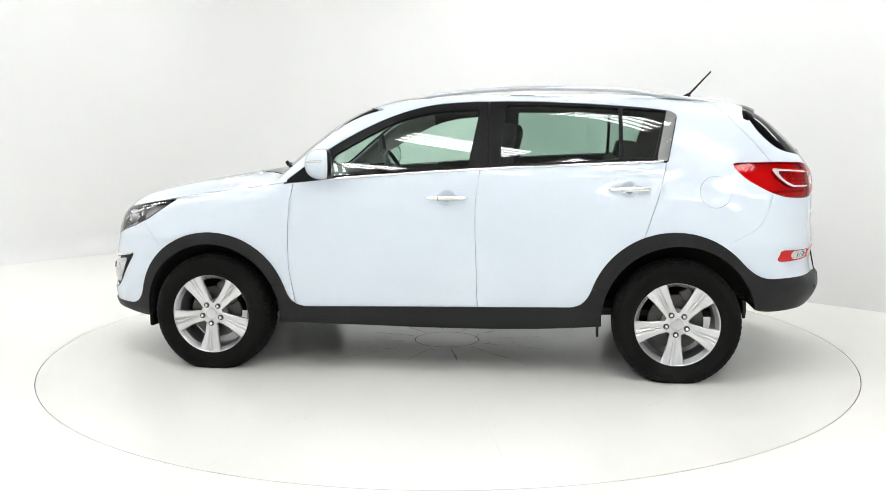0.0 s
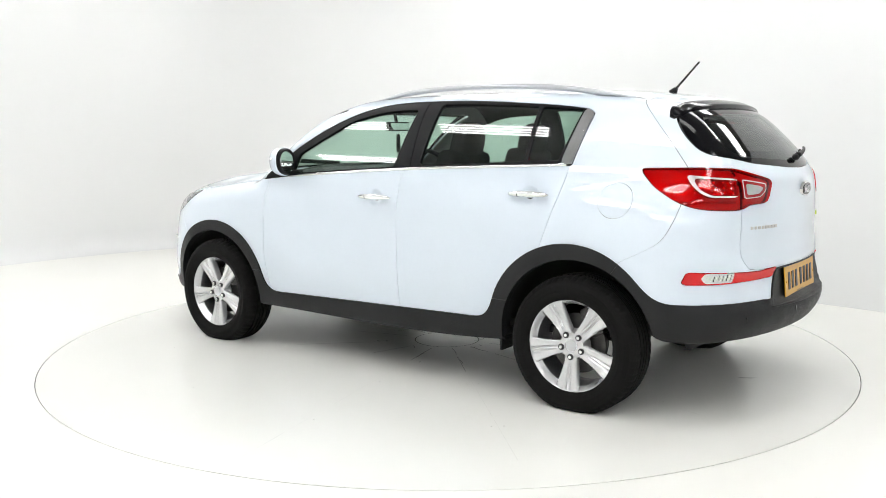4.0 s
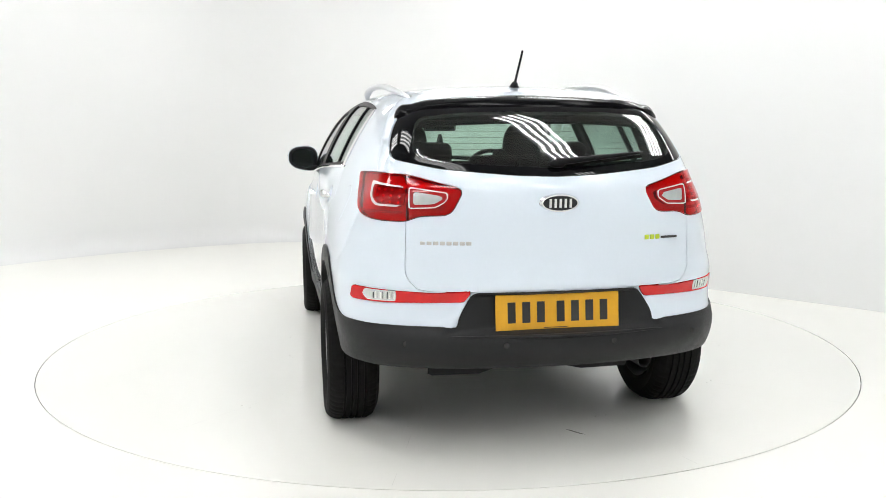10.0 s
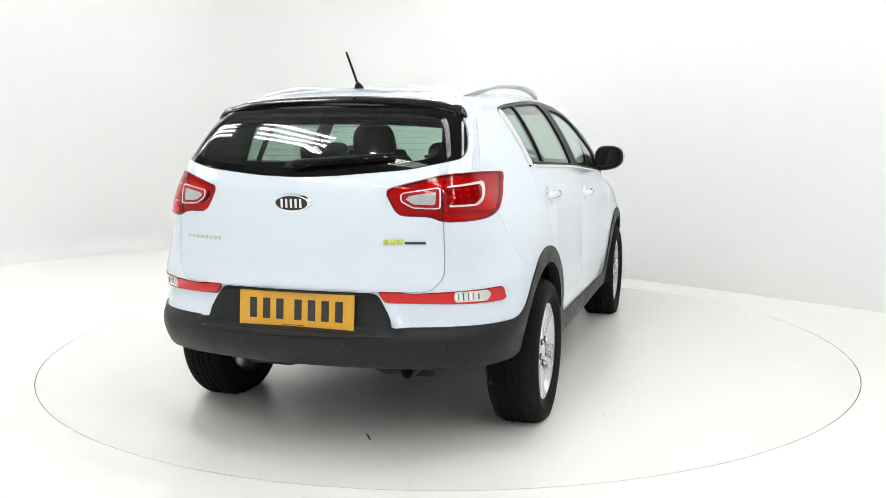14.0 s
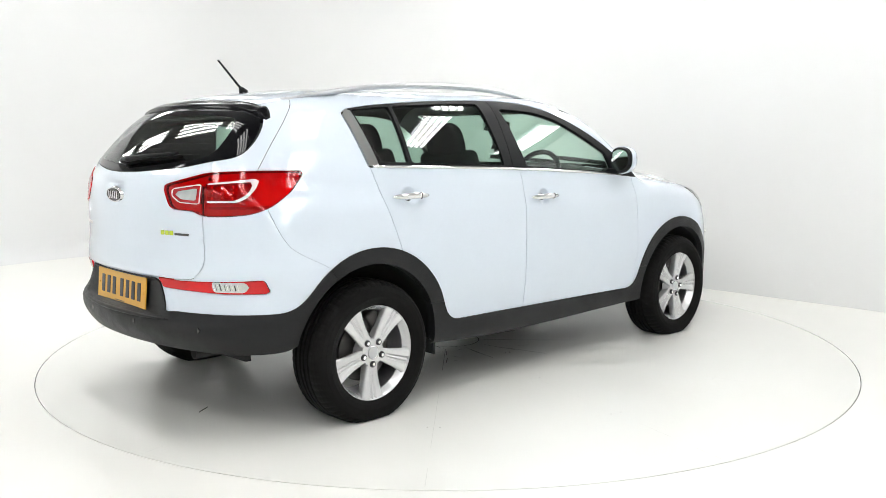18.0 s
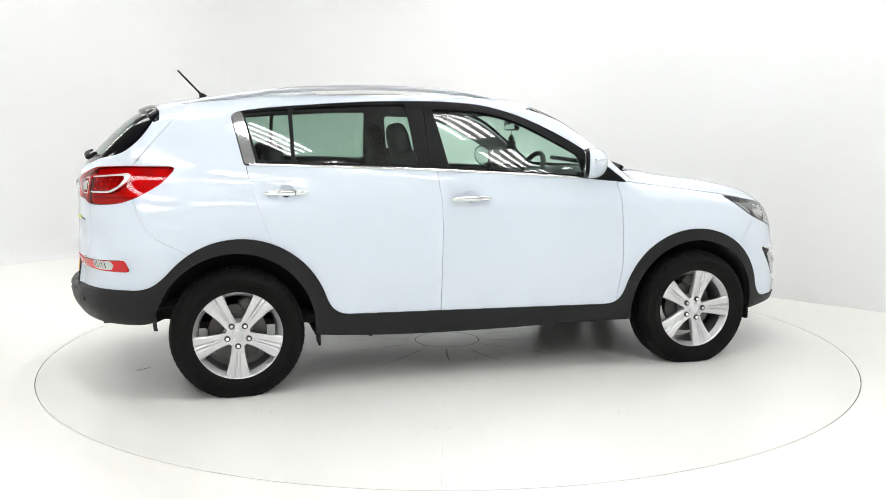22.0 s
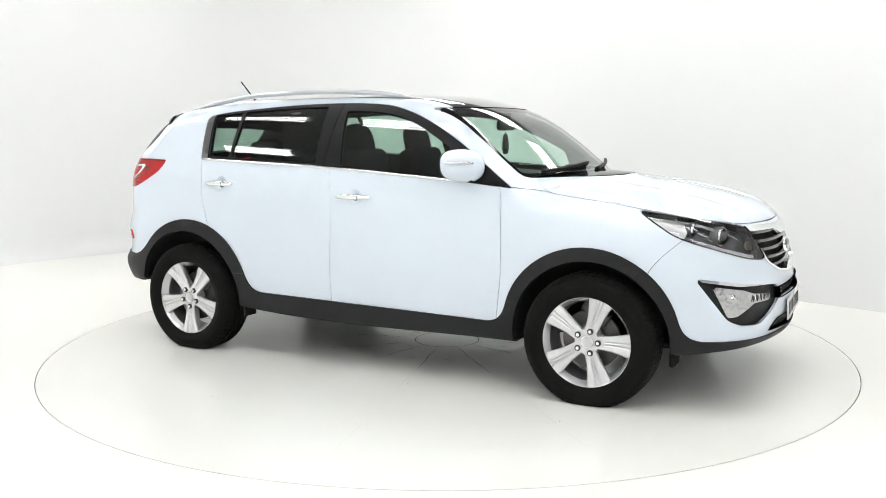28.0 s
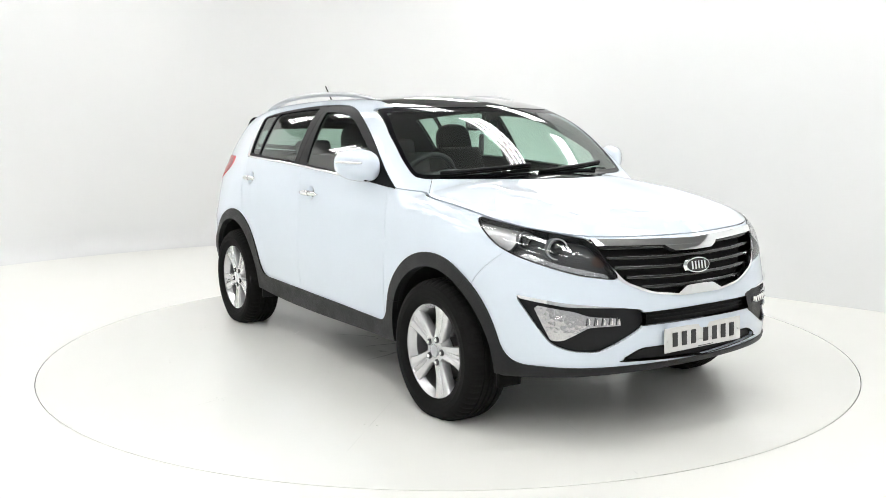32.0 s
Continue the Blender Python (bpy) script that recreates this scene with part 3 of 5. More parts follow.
SCREEN = [(-0.5, 1.118), (0.0, 1.118), (0.50, 1.117), (0.70, 1.119), (0.742, 1.132), (0.746, 1.22), (0.724, 1.35), (0.688, 1.43), (0.648, 1.496), (0.45, 1.500), (0.0, 1.502), (-0.5, 1.502)]
HATCH_GLASS = [(-0.4, 1.178), (0.0, 1.178), (0.163, 1.183), (0.46, 1.208), (0.581, 1.234), (0.652, 1.250), (0.640, 1.33), (0.606, 1.41), (0.545, 1.472), (0.3, 1.488), (0.0, 1.492), (-0.4, 1.492)]
HATCH_HOLE = [(-0.4, 1.21), (0.0, 1.21), (0.45, 1.235), (0.565, 1.262), (0.555, 1.36), (0.52, 1.425), (0.3, 1.445), (-0.4, 1.445)]
LAMP_T = [(-2.09, 0.374, 1.130), (-2.01, 0.61, 1.188), (-1.9, 0.74, 1.192), (-1.60, 0.745, 1.187), (-1.68, 0.77, 1.105), (-1.80, 0.775, 1.035), (-1.88, 0.755, 1.008), (-1.96, 0.70, 1.000), (-2.04, 0.605, 0.999), (-2.06, 0.56, 1.022), (-2.10, 0.435, 1.026)]
REFL = [(-2.13, 0.352, 0.722), (-2.10, 0.50, 0.712), (-2.04, 0.62, 0.716), (-1.86, 0.80, 0.724), (-1.838, 0.815, 0.664), (-2.0, 0.70, 0.664), (-2.06, 0.589, 0.668), (-2.13, 0.387, 0.674)]
LAMP_H = [(1.515, 0.775, 0.982), (1.75, 0.715, 0.945), (1.93, 0.64, 0.916), (2.035, 0.575, 0.897), (2.06, 0.50, 0.80), (2.08, 0.445, 0.722), (2.00, 0.60, 0.745), (1.93, 0.70, 0.777), (1.80, 0.79, 0.822), (1.70, 0.82, 0.862)]
GRILLE = [(-0.3, 0.872), (0.0, 0.874), (0.3, 0.884), (0.565, 0.896), (0.44, 0.712), (0.30, 0.655), (0.14, 0.634), (-0.3, 0.634)]
FOG = [(1.805, 0.822, 0.664), (1.97, 0.66, 0.632), (2.08, 0.45, 0.606), (2.11, 0.33, 0.590), (2.12, 0.34, 0.520), (2.07, 0.45, 0.455), (2.03, 0.53, 0.416), (1.97, 0.63, 0.424), (1.93, 0.70, 0.452)]
LOWGRILLE = [(-0.3, 0.582), (0.0, 0.582), (0.40, 0.578), (0.40, 0.522), (0.0, 0.526), (-0.3, 0.526)]
INTAKE = [(-0.3, 0.43), (0.0, 0.43), (0.36, 0.425), (0.47, 0.372), (0.0, 0.352), (-0.3, 0.352)]
fender_line = curve([0.8, 1.1, 1.3, 1.53, 1.75, 1.93, 2.05, 2.2], [1.086, 1.043, 1.017, 0.984, 0.945, 0.914, 0.893, 0.88], 0.05)
hatch_line = curve([1.1, 1.19, 1.3, 1.42, 1.515, 1.62], [-1.89, -1.818, -1.728, -1.618, -1.53, -1.50])
bumper_line = curve([0.3, 0.55, 0.70, 0.84, 1.0], [1.56, 1.58, 1.607, 1.739, 1.95])
rearbump_line = curve([0.3, 0.70, 0.757, 0.81, 0.845, 0.884, 0.944, 1.02], [-1.50, -1.51, -1.575, -1.676, -1.733, -1.765, -1.793, -1.817])


def cladding(V):
    """The dark lower band: arches, sills and bumper skirts."""
    x, y, z = V.T
    d = smin(np.hypot((x - 1.298) * 0.96, z - 0.36) - 0.434, np.hypot(x + 1.308, z - 0.36) - 0.462, 0.05)
    d = smin(d, z - (0.387 - 0.018 * x), 0.11)
    d = smin(d, np.maximum(z - 0.574, x + 1.62), 0.10)
    notch = on_end(-1, [(-0.3, 0.716), (0.0, 0.716), (0.352, 0.714), (0.415, 0.605), (0.42, 0.5), (-0.3, 0.5)], 0.03)(V)
    return np.minimum(d, notch)


def hood_field(V):
    x, y, z = V.T
    ay = np.abs(y)
    return np.maximum(np.maximum(fender_line(x) - z, 1.070 - 0.38 * np.minimum(ay, 0.64) ** 2 + 1.1 * np.maximum(ay - 0.64, 0) - x), x - 2.11)


def hatch_field(V):
    x, y, z = V.T
    low = np.maximum(np.maximum(np.abs(y) - (0.611 - 0.03 * (z - 0.9) - 0.065 * np.clip((0.805 - z) / 0.09, 0, 1) ** 2), 0.718 + 0.5 * np.maximum(np.abs(y) - 0.5, 0) ** 1.5 - z), x + 1.6)
    return np.where(z > 1.19, x - hatch_line(z), low)


def whole(pts, end, r=0.03, x0=1.0):
    return on_end(end, pts, r, True, x0)


# lower hull, wheel openings and lamps are taken out of the hull first
_, rest = cut(rest, wells)
under, rest = cut(rest, lambda V: V[:, 2] - keel(V[:, 0]) - 0.018)
part("underbody", shell(under, "underbody", 0, 0.01), M_DARK, car, "dark underside")
lamps, fogs, refls = {}, {}, {}
for s in (1, -1):
    lamps[s, -1], rest = cut(rest, on_corner(-1, s, LAMP_T, 0.03), 0.004)
    lamps[s, 1], rest = cut(rest, on_corner(1, s, LAMP_H, 0.03), 0.004)
    refls[s], rest = cut(rest, on_corner(-1, s, REFL, 0.012), 0.003)
    fogs[s], rest = cut(rest, on_corner(1, s, FOG, 0.03))
grille_sheet, rest = cut(rest, whole(GRILLE, 1, 0.04))
lowgrille_sheet, rest = cut(rest, whole(LOWGRILLE, 1, 0.005))
intake_sheet, rest = cut(rest, whole(INTAKE, 1, 0.02, 1.6))
screen_sheet, rest = cut(rest, whole(SCREEN, 1, 0.03, 0.2), 0.004)
hatch_sheet, rest = cut(rest, whole(HATCH_GLASS, -1, 0.04, 1.6), 0.004)

# side glass, trims and chrome
doors = {}
for s in (1, -1):
    dlo, rest = cut(rest, on_side(s, DLO, 0.012, 0.3), 0.003)
    pf, dlo = cut(dlo, on_side(s, PANE_F, 0.015))
    pr, dlo = cut(dlo, on_side(s, PANE_R, 0.01))
    pq, dlo = cut(dlo, on_side(s, PANE_Q, 0.01))
    ce, dlo = cut(dlo, on_side(s, CHROME_END, 0.012), 0.004)
    tf, tr = cut(dlo, lambda V: -0.293 + 0.04 * (V[:, 2] - 1.3) - V[:, 0], 0.004)
    doors[s] = dict(pane_f=pf, pane_r=pr, pane_q=pq, chrome=ce, trim_f=tf, trim_r=tr)

clad, rest = cut(rest, cladding)
hood, rest = cut(rest, hood_field, 0.004)
hatch, rest = cut(rest, hatch_field, 0.0034)
hatch_trim, hatch = cut(hatch, lambda V: np.maximum(np.maximum(1.44 - V[:, 2], np.abs(V[:, 1]) - 0.585), V[:, 0] + 1.75 - 0.17 * V[:, 1] ** 2), 0.0)
roofpane, rest = cut(rest, lambda V: np.maximum(inside(fillet([(0.62, 0.585), (0.62, -0.585), (0.2, -0.55), (-0.85, -0.52), (-0.85, 0.52), (0.2, 0.55)], 0.03), V[:, 0], V[:, 1]), 1.45 - V[:, 2]), 0.003)
for s in (1, -1):
    DF = [(0.80, 0.30), (0.806, 0.40), (0.835, 0.60), (0.836, 0.80), (0.828, 0.98), (0.806, 1.09), (0.7, 1.15), (-0.258, 1.20), (-0.232, 0.98), (-0.229, 0.84), (-0.238, 0.6), (-0.243, 0.3)]
    DR = [(-0.243, 0.3), (-0.238, 0.6), (-0.229, 0.84), (-0.232, 0.98), (-0.258, 1.20), (-1.262, 1.23), (-1.25, 1.15), (-1.214, 1.011), (-1.141, 0.786), (-1.0, 0.5), (-0.8, 0.3)]
    doors[s]["front"], rest = cut(rest, on_side(s, DF, 0.015), 0.0030)
    doors[s]["rear"], rest = cut(rest, on_side(s, DR, 0.005), 0.0028)
    doors[s]["flap"], rest = cut(rest, lambda V: np.maximum(np.hypot(V[:, 0] + 1.515, V[:, 2] - 1.035) - 0.083, 0.3 - V[:, 1] * s) if s > 0 else np.full(len(V), 1.0), 0.002)
    for key, door, x, z in (("cup_f", "front", -0.0725, 0.998), ("cup_r", "rear", -1.0625, 1.049)):
        doors[s][key], doors[s][door] = cut(doors[s][door], lambda V: 0.052 * (np.hypot((V[:, 0] - x) / 0.056, (V[:, 2] - z) / 0.050) - 1))
    jamb = clip(H, np.minimum(np.abs(on_side(s, DF, 0.015)(H[0])), np.abs(on_side(s, DR, 0.005)(H[0]))) - 0.012)
    jamb = clip(jamb, np.maximum(np.maximum(jamb[0][:, 2] - 1.13, 0.42 - jamb[0][:, 2]), np.maximum(0.3 - s * jamb[0][:, 1], 0.07 - wells(jamb[0]))))
    part("door_jamb", shell(jamb, "door_jamb", -0.0135, 0.003), M_PAINT, car, "white painted body behind the door joints")
jamb = clip(H, np.maximum(np.abs(hatch_field(H[0])) - 0.014, np.maximum(np.maximum(H[0][:, 2] - 1.0, 0.74 - H[0][:, 2]), H[0][:, 0] + 1.7)))
part("tailgate_jamb", shell(jamb, "tailgate_jamb", -0.0135, 0.003), M_PAINT, car, "white painted body behind the tailgate joint")
wings = {}
fbump, rest = cut(rest, lambda V: np.maximum(bumper_line(V[:, 2]) - V[:, 0], V[:, 2] - 0.98), 0.003)
rbump, rest = cut(rest, lambda V: np.maximum(V[:, 0] - rearbump_line(V[:, 2]), V[:, 2] - 1.05), 0.002)

for s in (1, -1):
    wings[s], rest = cut(rest, lambda V: np.maximum(np.maximum(V[:, 2] - fender_line(V[:, 0]), 0.80 - V[:, 0]), 0.2 - V[:, 1] * s), 0.004)
    part("front_wing", shell(wings[s], "front_wing"), M_PAINT, car, "glossy white front wing")
part("body_shell", shell(rest, "body_shell"), M_PAINT, car, "glossy white roof, wings and pillars")
part("bonnet", shell(hood, "bonnet"), M_PAINT, car, "glossy white bonnet")
tailgate = part("tailgate", shell(hatch, "tailgate"), M_PAINT, car, "glossy white tailgate")
front_bumper = part("front_bumper", shell(fbump, "front_bumper"), M_PAINT, car, "glossy white front bumper")
rear_bumper = part("rear_bumper", shell(rbump, "rear_bumper"), M_PAINT, car, "glossy white rear bumper")
part("roof_pane", shell(roofpane, "roof_pane"), M_ROOFGLASS, car, "black glass roof panel")
part("hatch_trim", shell(hatch_trim, "hatch_trim"), M_FRIT, tailgate, "gloss black strip")
band_w, screen_sheet = cut(screen_sheet, lambda V: -whole(SCREEN, 1, 0.03, 0.2)(V) - 0.022)
band_h, hatch_sheet = cut(hatch_sheet, lambda V: -whole(HATCH_HOLE, -1, 0.04, 1.6)(V))
part("screen_band", shell(band_w, "screen_band", -0.002, 0.004), M_FRIT, car, "black printed edge of the windscreen")
part("window_band", shell(band_h, "window_band", -0.002, 0.004), M_FRIT, tailgate, "black printed edge of the rear window")
windscreen = part("windscreen", shell(screen_sheet, "windscreen", -0.002, 0.004), M_GLASS, car, "clear tinted windscreen")
rear_window = part("rear_window", shell(hatch_sheet, "rear_window", -0.002, 0.004), M_GLASSR, tailgate, "dark tinted rear window")
for ob in (windscreen, rear_window):
    ob.visible_shadow = False

# cladding pieces, slightly proud of the paint
rest = clad
pieces = {}
pieces["rear_skirt"], rest = cut(rest, lambda V: np.maximum(V[:, 2] - 0.36 + 1.49 * (V[:, 0] + 1.308), V[:, 0] + 1.308), 0.002)
pieces["front_skirt"], rest = cut(rest, lambda V: np.maximum(V[:, 2] - 0.36 - 1.3 * (V[:, 0] - 1.298), 1.298 - V[:, 0]), 0.002)
part("rear_skirt", shell(pieces["rear_skirt"], "rear_skirt", 0.008, 0.04), M_CLAD, rear_bumper, "dark grey textured plastic skirt")
part("front_skirt", shell(pieces["front_skirt"], "front_skirt", 0.008, 0.04), M_CLAD, front_bumper, "dark grey textured plastic skirt")
for s in (1, -1):
    mine = clip(rest, -s * rest[0][:, 1])
    a, mine = cut(mine, lambda V: np.maximum(0.50 - V[:, 2], -V[:, 0]), 0.002)
    b, c = cut(mine, lambda V: np.maximum(0.51 - V[:, 2], V[:, 0]), 0.002)
    part("wheel_arch_trim", shell(a, "wheel_arch_trim", 0.009, 0.05), M_CLAD, car, "dark grey plastic arch trim")
    part("wheel_arch_trim", shell(b, "wheel_arch_trim", 0.009, 0.05), M_CLAD, car, "dark grey plastic arch trim")
    part("sill_trim", shell(c, "sill_trim", 0.010, 0.05), M_CLAD, car, "dark grey plastic sill")

# dark lining behind the panels, open at the glass and the wheels
lining = clip(H, -wells(H[0]))
for fld in [whole(SCREEN, 1, 0.03, 0.2), whole(HATCH_HOLE, -1, 0.04, 1.6), whole(GRILLE, 1, 0.04), whole(LOWGRILLE, 1, 0.005), whole(INTAKE, 1, 0.02, 1.6)]:
    lining = clip(lining, -fld(lining[0]))
for s in (1, -1):
    for fld in [on_side(s, PANE_F, 0.015), on_side(s, PANE_R, 0.01), on_side(s, PANE_Q, 0.01), on_corner(1, s, LAMP_H, 0.03), on_corner(1, s, FOG, 0.03), on_corner(-1, s, LAMP_T, 0.03)]:
        lining = clip(lining, -fld(lining[0]))
pillars, lining = cut(lining, lambda V: np.maximum(0.22 - V[:, 0], 1.13 - V[:, 2]))
part("lining", shell(lining, "lining", -0.018, 0.004), M_LINING, car, "dark inner lining")
part("pillar_trim", shell(pillars, "pillar_trim", -0.018, 0.004), M_HEADLINER, car, "pale grey trim inside the front pillars")


def strip(s, pts, r, name, parent, material, label="", n=8, squash=1.0, lift=0.0):
    """A bar on the flank along (x, z) places, laid on the body's side."""
    out = []
    xs = [q[0] for q in pts]
    zz = curve(xs[::-1], [q[1] for q in pts][::-1]) if xs[0] > xs[-1] else curve(xs, [q[1] for q in pts])
    for x in np.linspace(xs[0], xs[-1], 26):
        z = float(zz(x))
        ys = np.linspace(0.4, 1.0, 1200)
        f = hull(np.full(1200, x), ys, np.full(1200, z))
        y = ys[np.argmax(f > 0)]
        out.append((x, s * (y + lift), z))
    return part(name, tube(out, r, n, squash=squash), material, parent, label, smooth=True)


def flank(x, z):
    ys = np.linspace(0.4, 1.0, 1200)
    return float(ys[np.argmax(hull(np.full(1200, x), ys, np.full(1200, z)) > 0)])


def handle(s, x0, x1, z, parent, cup):
    """Chrome pull with a keyed end, over a shallow cup."""
    h = empty("door_handle", parent)
    xm = (x0 + x1) / 2
    y = s * flank(xm, z)
    pts = [(x0 + (x1 - x0) * t, s * (flank(x0 + (x1 - x0) * t, z) + 0.012 + 0.02 * math.sin(math.pi * t)), z + 0.004 * math.sin(math.pi * t)) for t in np.linspace(0, 1, 14)]
    part("grip", tube(pts, [0.004 + 0.013 * math.sin(math.pi * t) ** 0.45 for t in np.linspace(0, 1, 14)], 12, squash=0.95), M_CHROME, h, "chrome grip", smooth=True)
    V, N, T = cup
    a, b, deep = 0.056, 0.050, 0.026
    u, v = (V[:, 0] - xm) / a, (V[:, 2] - z) / b
    fall = np.clip(1 - u * u - v * v, 0, 1)
    hollow = N - np.stack([4 * deep * fall * u / a, 0 * u, 4 * deep * fall * v / b], -1)
    part("cup", shell((V - N * (deep * fall**2)[:, None], hollow / np.linalg.norm(hollow, axis=1, keepdims=True), T), "cup", 0, 0.001), M_PAINT, h, "white recessed cup")
    # dark block in the cup, put in as the grip's shade
    bm = bmesh.new()
    box(bm, (xm, y - s * 0.020, z - 0.002), (0.05, 0.008, 0.018), bev=0.003)
    part("pull_shade", bm, M_DARK, h, "dark block standing in for the shade behind the grip")
    k = 4
    part("grip_seam", tube([(pts[k][0], pts[k][1] + s * 0.0165 * math.cos(b), pts[k][2] + 0.0165 * math.sin(b)) for b in np.linspace(-1.4, 1.4, 9)], 0.0011, 6), M_DARK, h)
    return h


for s in (1, -1):
    d = doors[s]
    fd = part("front_door", shell(d["front"], "front_door"), M_PAINT, car, "glossy white front door")
    rd = part("rear_door", shell(d["rear"], "rear_door"), M_PAINT, car, "glossy white rear door")
    part("window_frame", shell(d["trim_f"], "window_frame", 0.001, 0.02), M_TRIM, fd, "satin black window frame")
    part("window_frame", shell(d["trim_r"], "window_frame", 0.001, 0.02), M_TRIM, rd, "satin black window frame")
    for nm, key, par, mm, lb in (("side_window", "pane_f", fd, M_GLASS, "green tinted window"), ("side_window", "pane_r", rd, M_GLASSR, "darker tinted window"), ("quarter_window", "pane_q", rd, M_GLASSR, "small dark tinted fixed window")):
        g = part(nm, shell(d[key], nm, -0.006, 0.004), mm, par, lb)
        g.visible_shadow = False
    part("chrome_end", shell(d["chrome"], "chrome_end", 0.004, 0.02), M_CHROME, rd, "broad chrome window end")
    strip(s, [(-1.24, 1.197), (-0.258, 1.157), (0.545, 1.104), (0.62, 1.098)], 0.008, "belt_strip", car, M_CHROME, "thin chrome strip", lift=0.002)
    handle(s, 0.047, -0.192, 0.998, fd, d["cup_f"])
    handle(s, -0.948, -1.177, 1.049, rd, d["cup_r"])
    if s > 0:
        part("fuel_flap", shell(d["flap"], "fuel_flap", 0.0005), M_PAINT, car, "round white fuel flap")

    # door mirror
    mir = empty("door_mirror", fd)

    def pod(x0, x1, grow=1.0):
        """A rounded square pod with a flat back, kept between x0 and x1."""
        q = bmesh.new()
        ball(q, (0, 0, 0), (1, 1, 1), 40, 26)
        for v in q.verts:
            n = (abs(v.co.x) ** 2.0 + abs(v.co.y) ** 2.6 + abs(v.co.z) ** 2.6) ** (1 / 2.45)
            c = v.co / n
            v.co = Vector((0.615 + 0.122 * c.x - 0.032 * (c.y + 1) * (c.x > 0) * c.x - 0.03 * (c.x < 0) * c.x, s * (0.930 + 0.104 * grow * c.y), 1.186 + 0.084 * grow * c.z * (1 - 0.14 * c.y) + 0.008 * c.y))
        for x, d in ((x0, -1), (x1, 1)):
            bmesh.ops.bisect_plane(q, geom=q.verts[:] + q.edges[:] + q.faces[:], plane_co=(x, 0, 0), plane_no=(d, 0, 0), clear_outer=True)
            bmesh.ops.holes_fill(q, edges=[e for e in q.edges if e.is_boundary])
        for v in q.verts:
            v.co.x -= 0.34 * (s * v.co.y - 0.934)
        return q

    part("housing", pod(0.590, 0.75), M_PAINT, mir, "white painted housing", smooth=True)
    part("bezel", pod(0.568, 0.5895, 0.985), M_TRIM, mir, "black plastic rear housing")
    part("mirror_glass", pod(0.5655, 0.5675, 0.86), M_MIRROR, mir, "mirror glass")
    bm = bmesh.new()
    box(bm, (0.628, s * 0.850, 1.118), (0.105, 0.13, 0.034), bev=0.014)
    part("arm", bm, M_TRIM, mir, "black arm", smooth=True)
    pts = []
    for a in np.linspace(0.05, 1.50, 18):
        cx, cy = 0.985 * math.cos(a), 0.985 * math.sin(a) ** (2 / 2.5)
        pts.append((0.615 + 0.122 * cx - 0.032 * (cy + 1) * cx - 0.34 * (0.104 * cy - 0.004), s * (0.930 + 0.104 * cy), 1.200 + 0.004 * math.sin(a)))
    part("indicator", tube(pts, 0.0065, 8), M_LAMPCHROME, mir, "chrome edged indicator strip", smooth=True)

    # roof rail
    rail = empty("roof_rail", car)
    pts = [(0.19, 0.520, 1.538), (0.10, 0.533, 1.558), (0.0, 0.545, 1.574), (-0.13, 0.556, 1.588), (-0.337, 0.566, 1.599), (-0.726, 0.568, 1.600), (-1.086, 0.558, 1.581), (-1.257, 0.546, 1.558), (-1.45, 0.526, 1.530), (-1.56, 0.512, 1.508)]
    cy, cz = curve([q[0] for q in pts][::-1], [q[1] for q in pts][::-1]), curve([q[0] for q in pts][::-1], [q[2] for q in pts][::-1])
    line = [(x, s * float(cy(x)), float(cz(x))) for x in np.linspace(0.19, -1.56, 44)]
    part("bar", tube(line, [0.006 + 0.009 * min(1, 6 * min(t, 1 - t)) for t in np.linspace(0, 1, 44)], 10, squash=1.35), M_SILVER, rail, "satin silver bar", smooth=True)
    for x, d in ((0.19, -0.05), (-1.56, 0.05)):
        bm = bmesh.new()
        ball(bm, (x + d, s * float(cy(x)), float(cz(x + d)) - 0.006), (0.06, 0.02, 0.014), 14, 8)
        part("end_cap", bm, M_SILVER, rail, smooth=True)


# ------------------------------------------------------------------ lamps
def nose_x(y, z):
    xs = np.linspace(1.2, 2.3, 1500)
    return float(xs[np.argmax(hull(xs, np.full(1500, y), np.full(1500, z)) > 0)])


def tail_x(y, z):
    xs = np.linspace(-1.2, -2.35, 1500)
    return float(xs[np.argmax(hull(xs, np.full(1500, y), np.full(1500, z)) > 0)])


def side_y(x, z):
    ys = np.linspace(0.5, 1.1, 1200)
    return float(ys[np.argmax(hull(np.full(1200, x), ys, np.full(1200, z)) > 0)])


def push(mesh, d):
    V, N, T = mesh
    return V + N * d, N, T


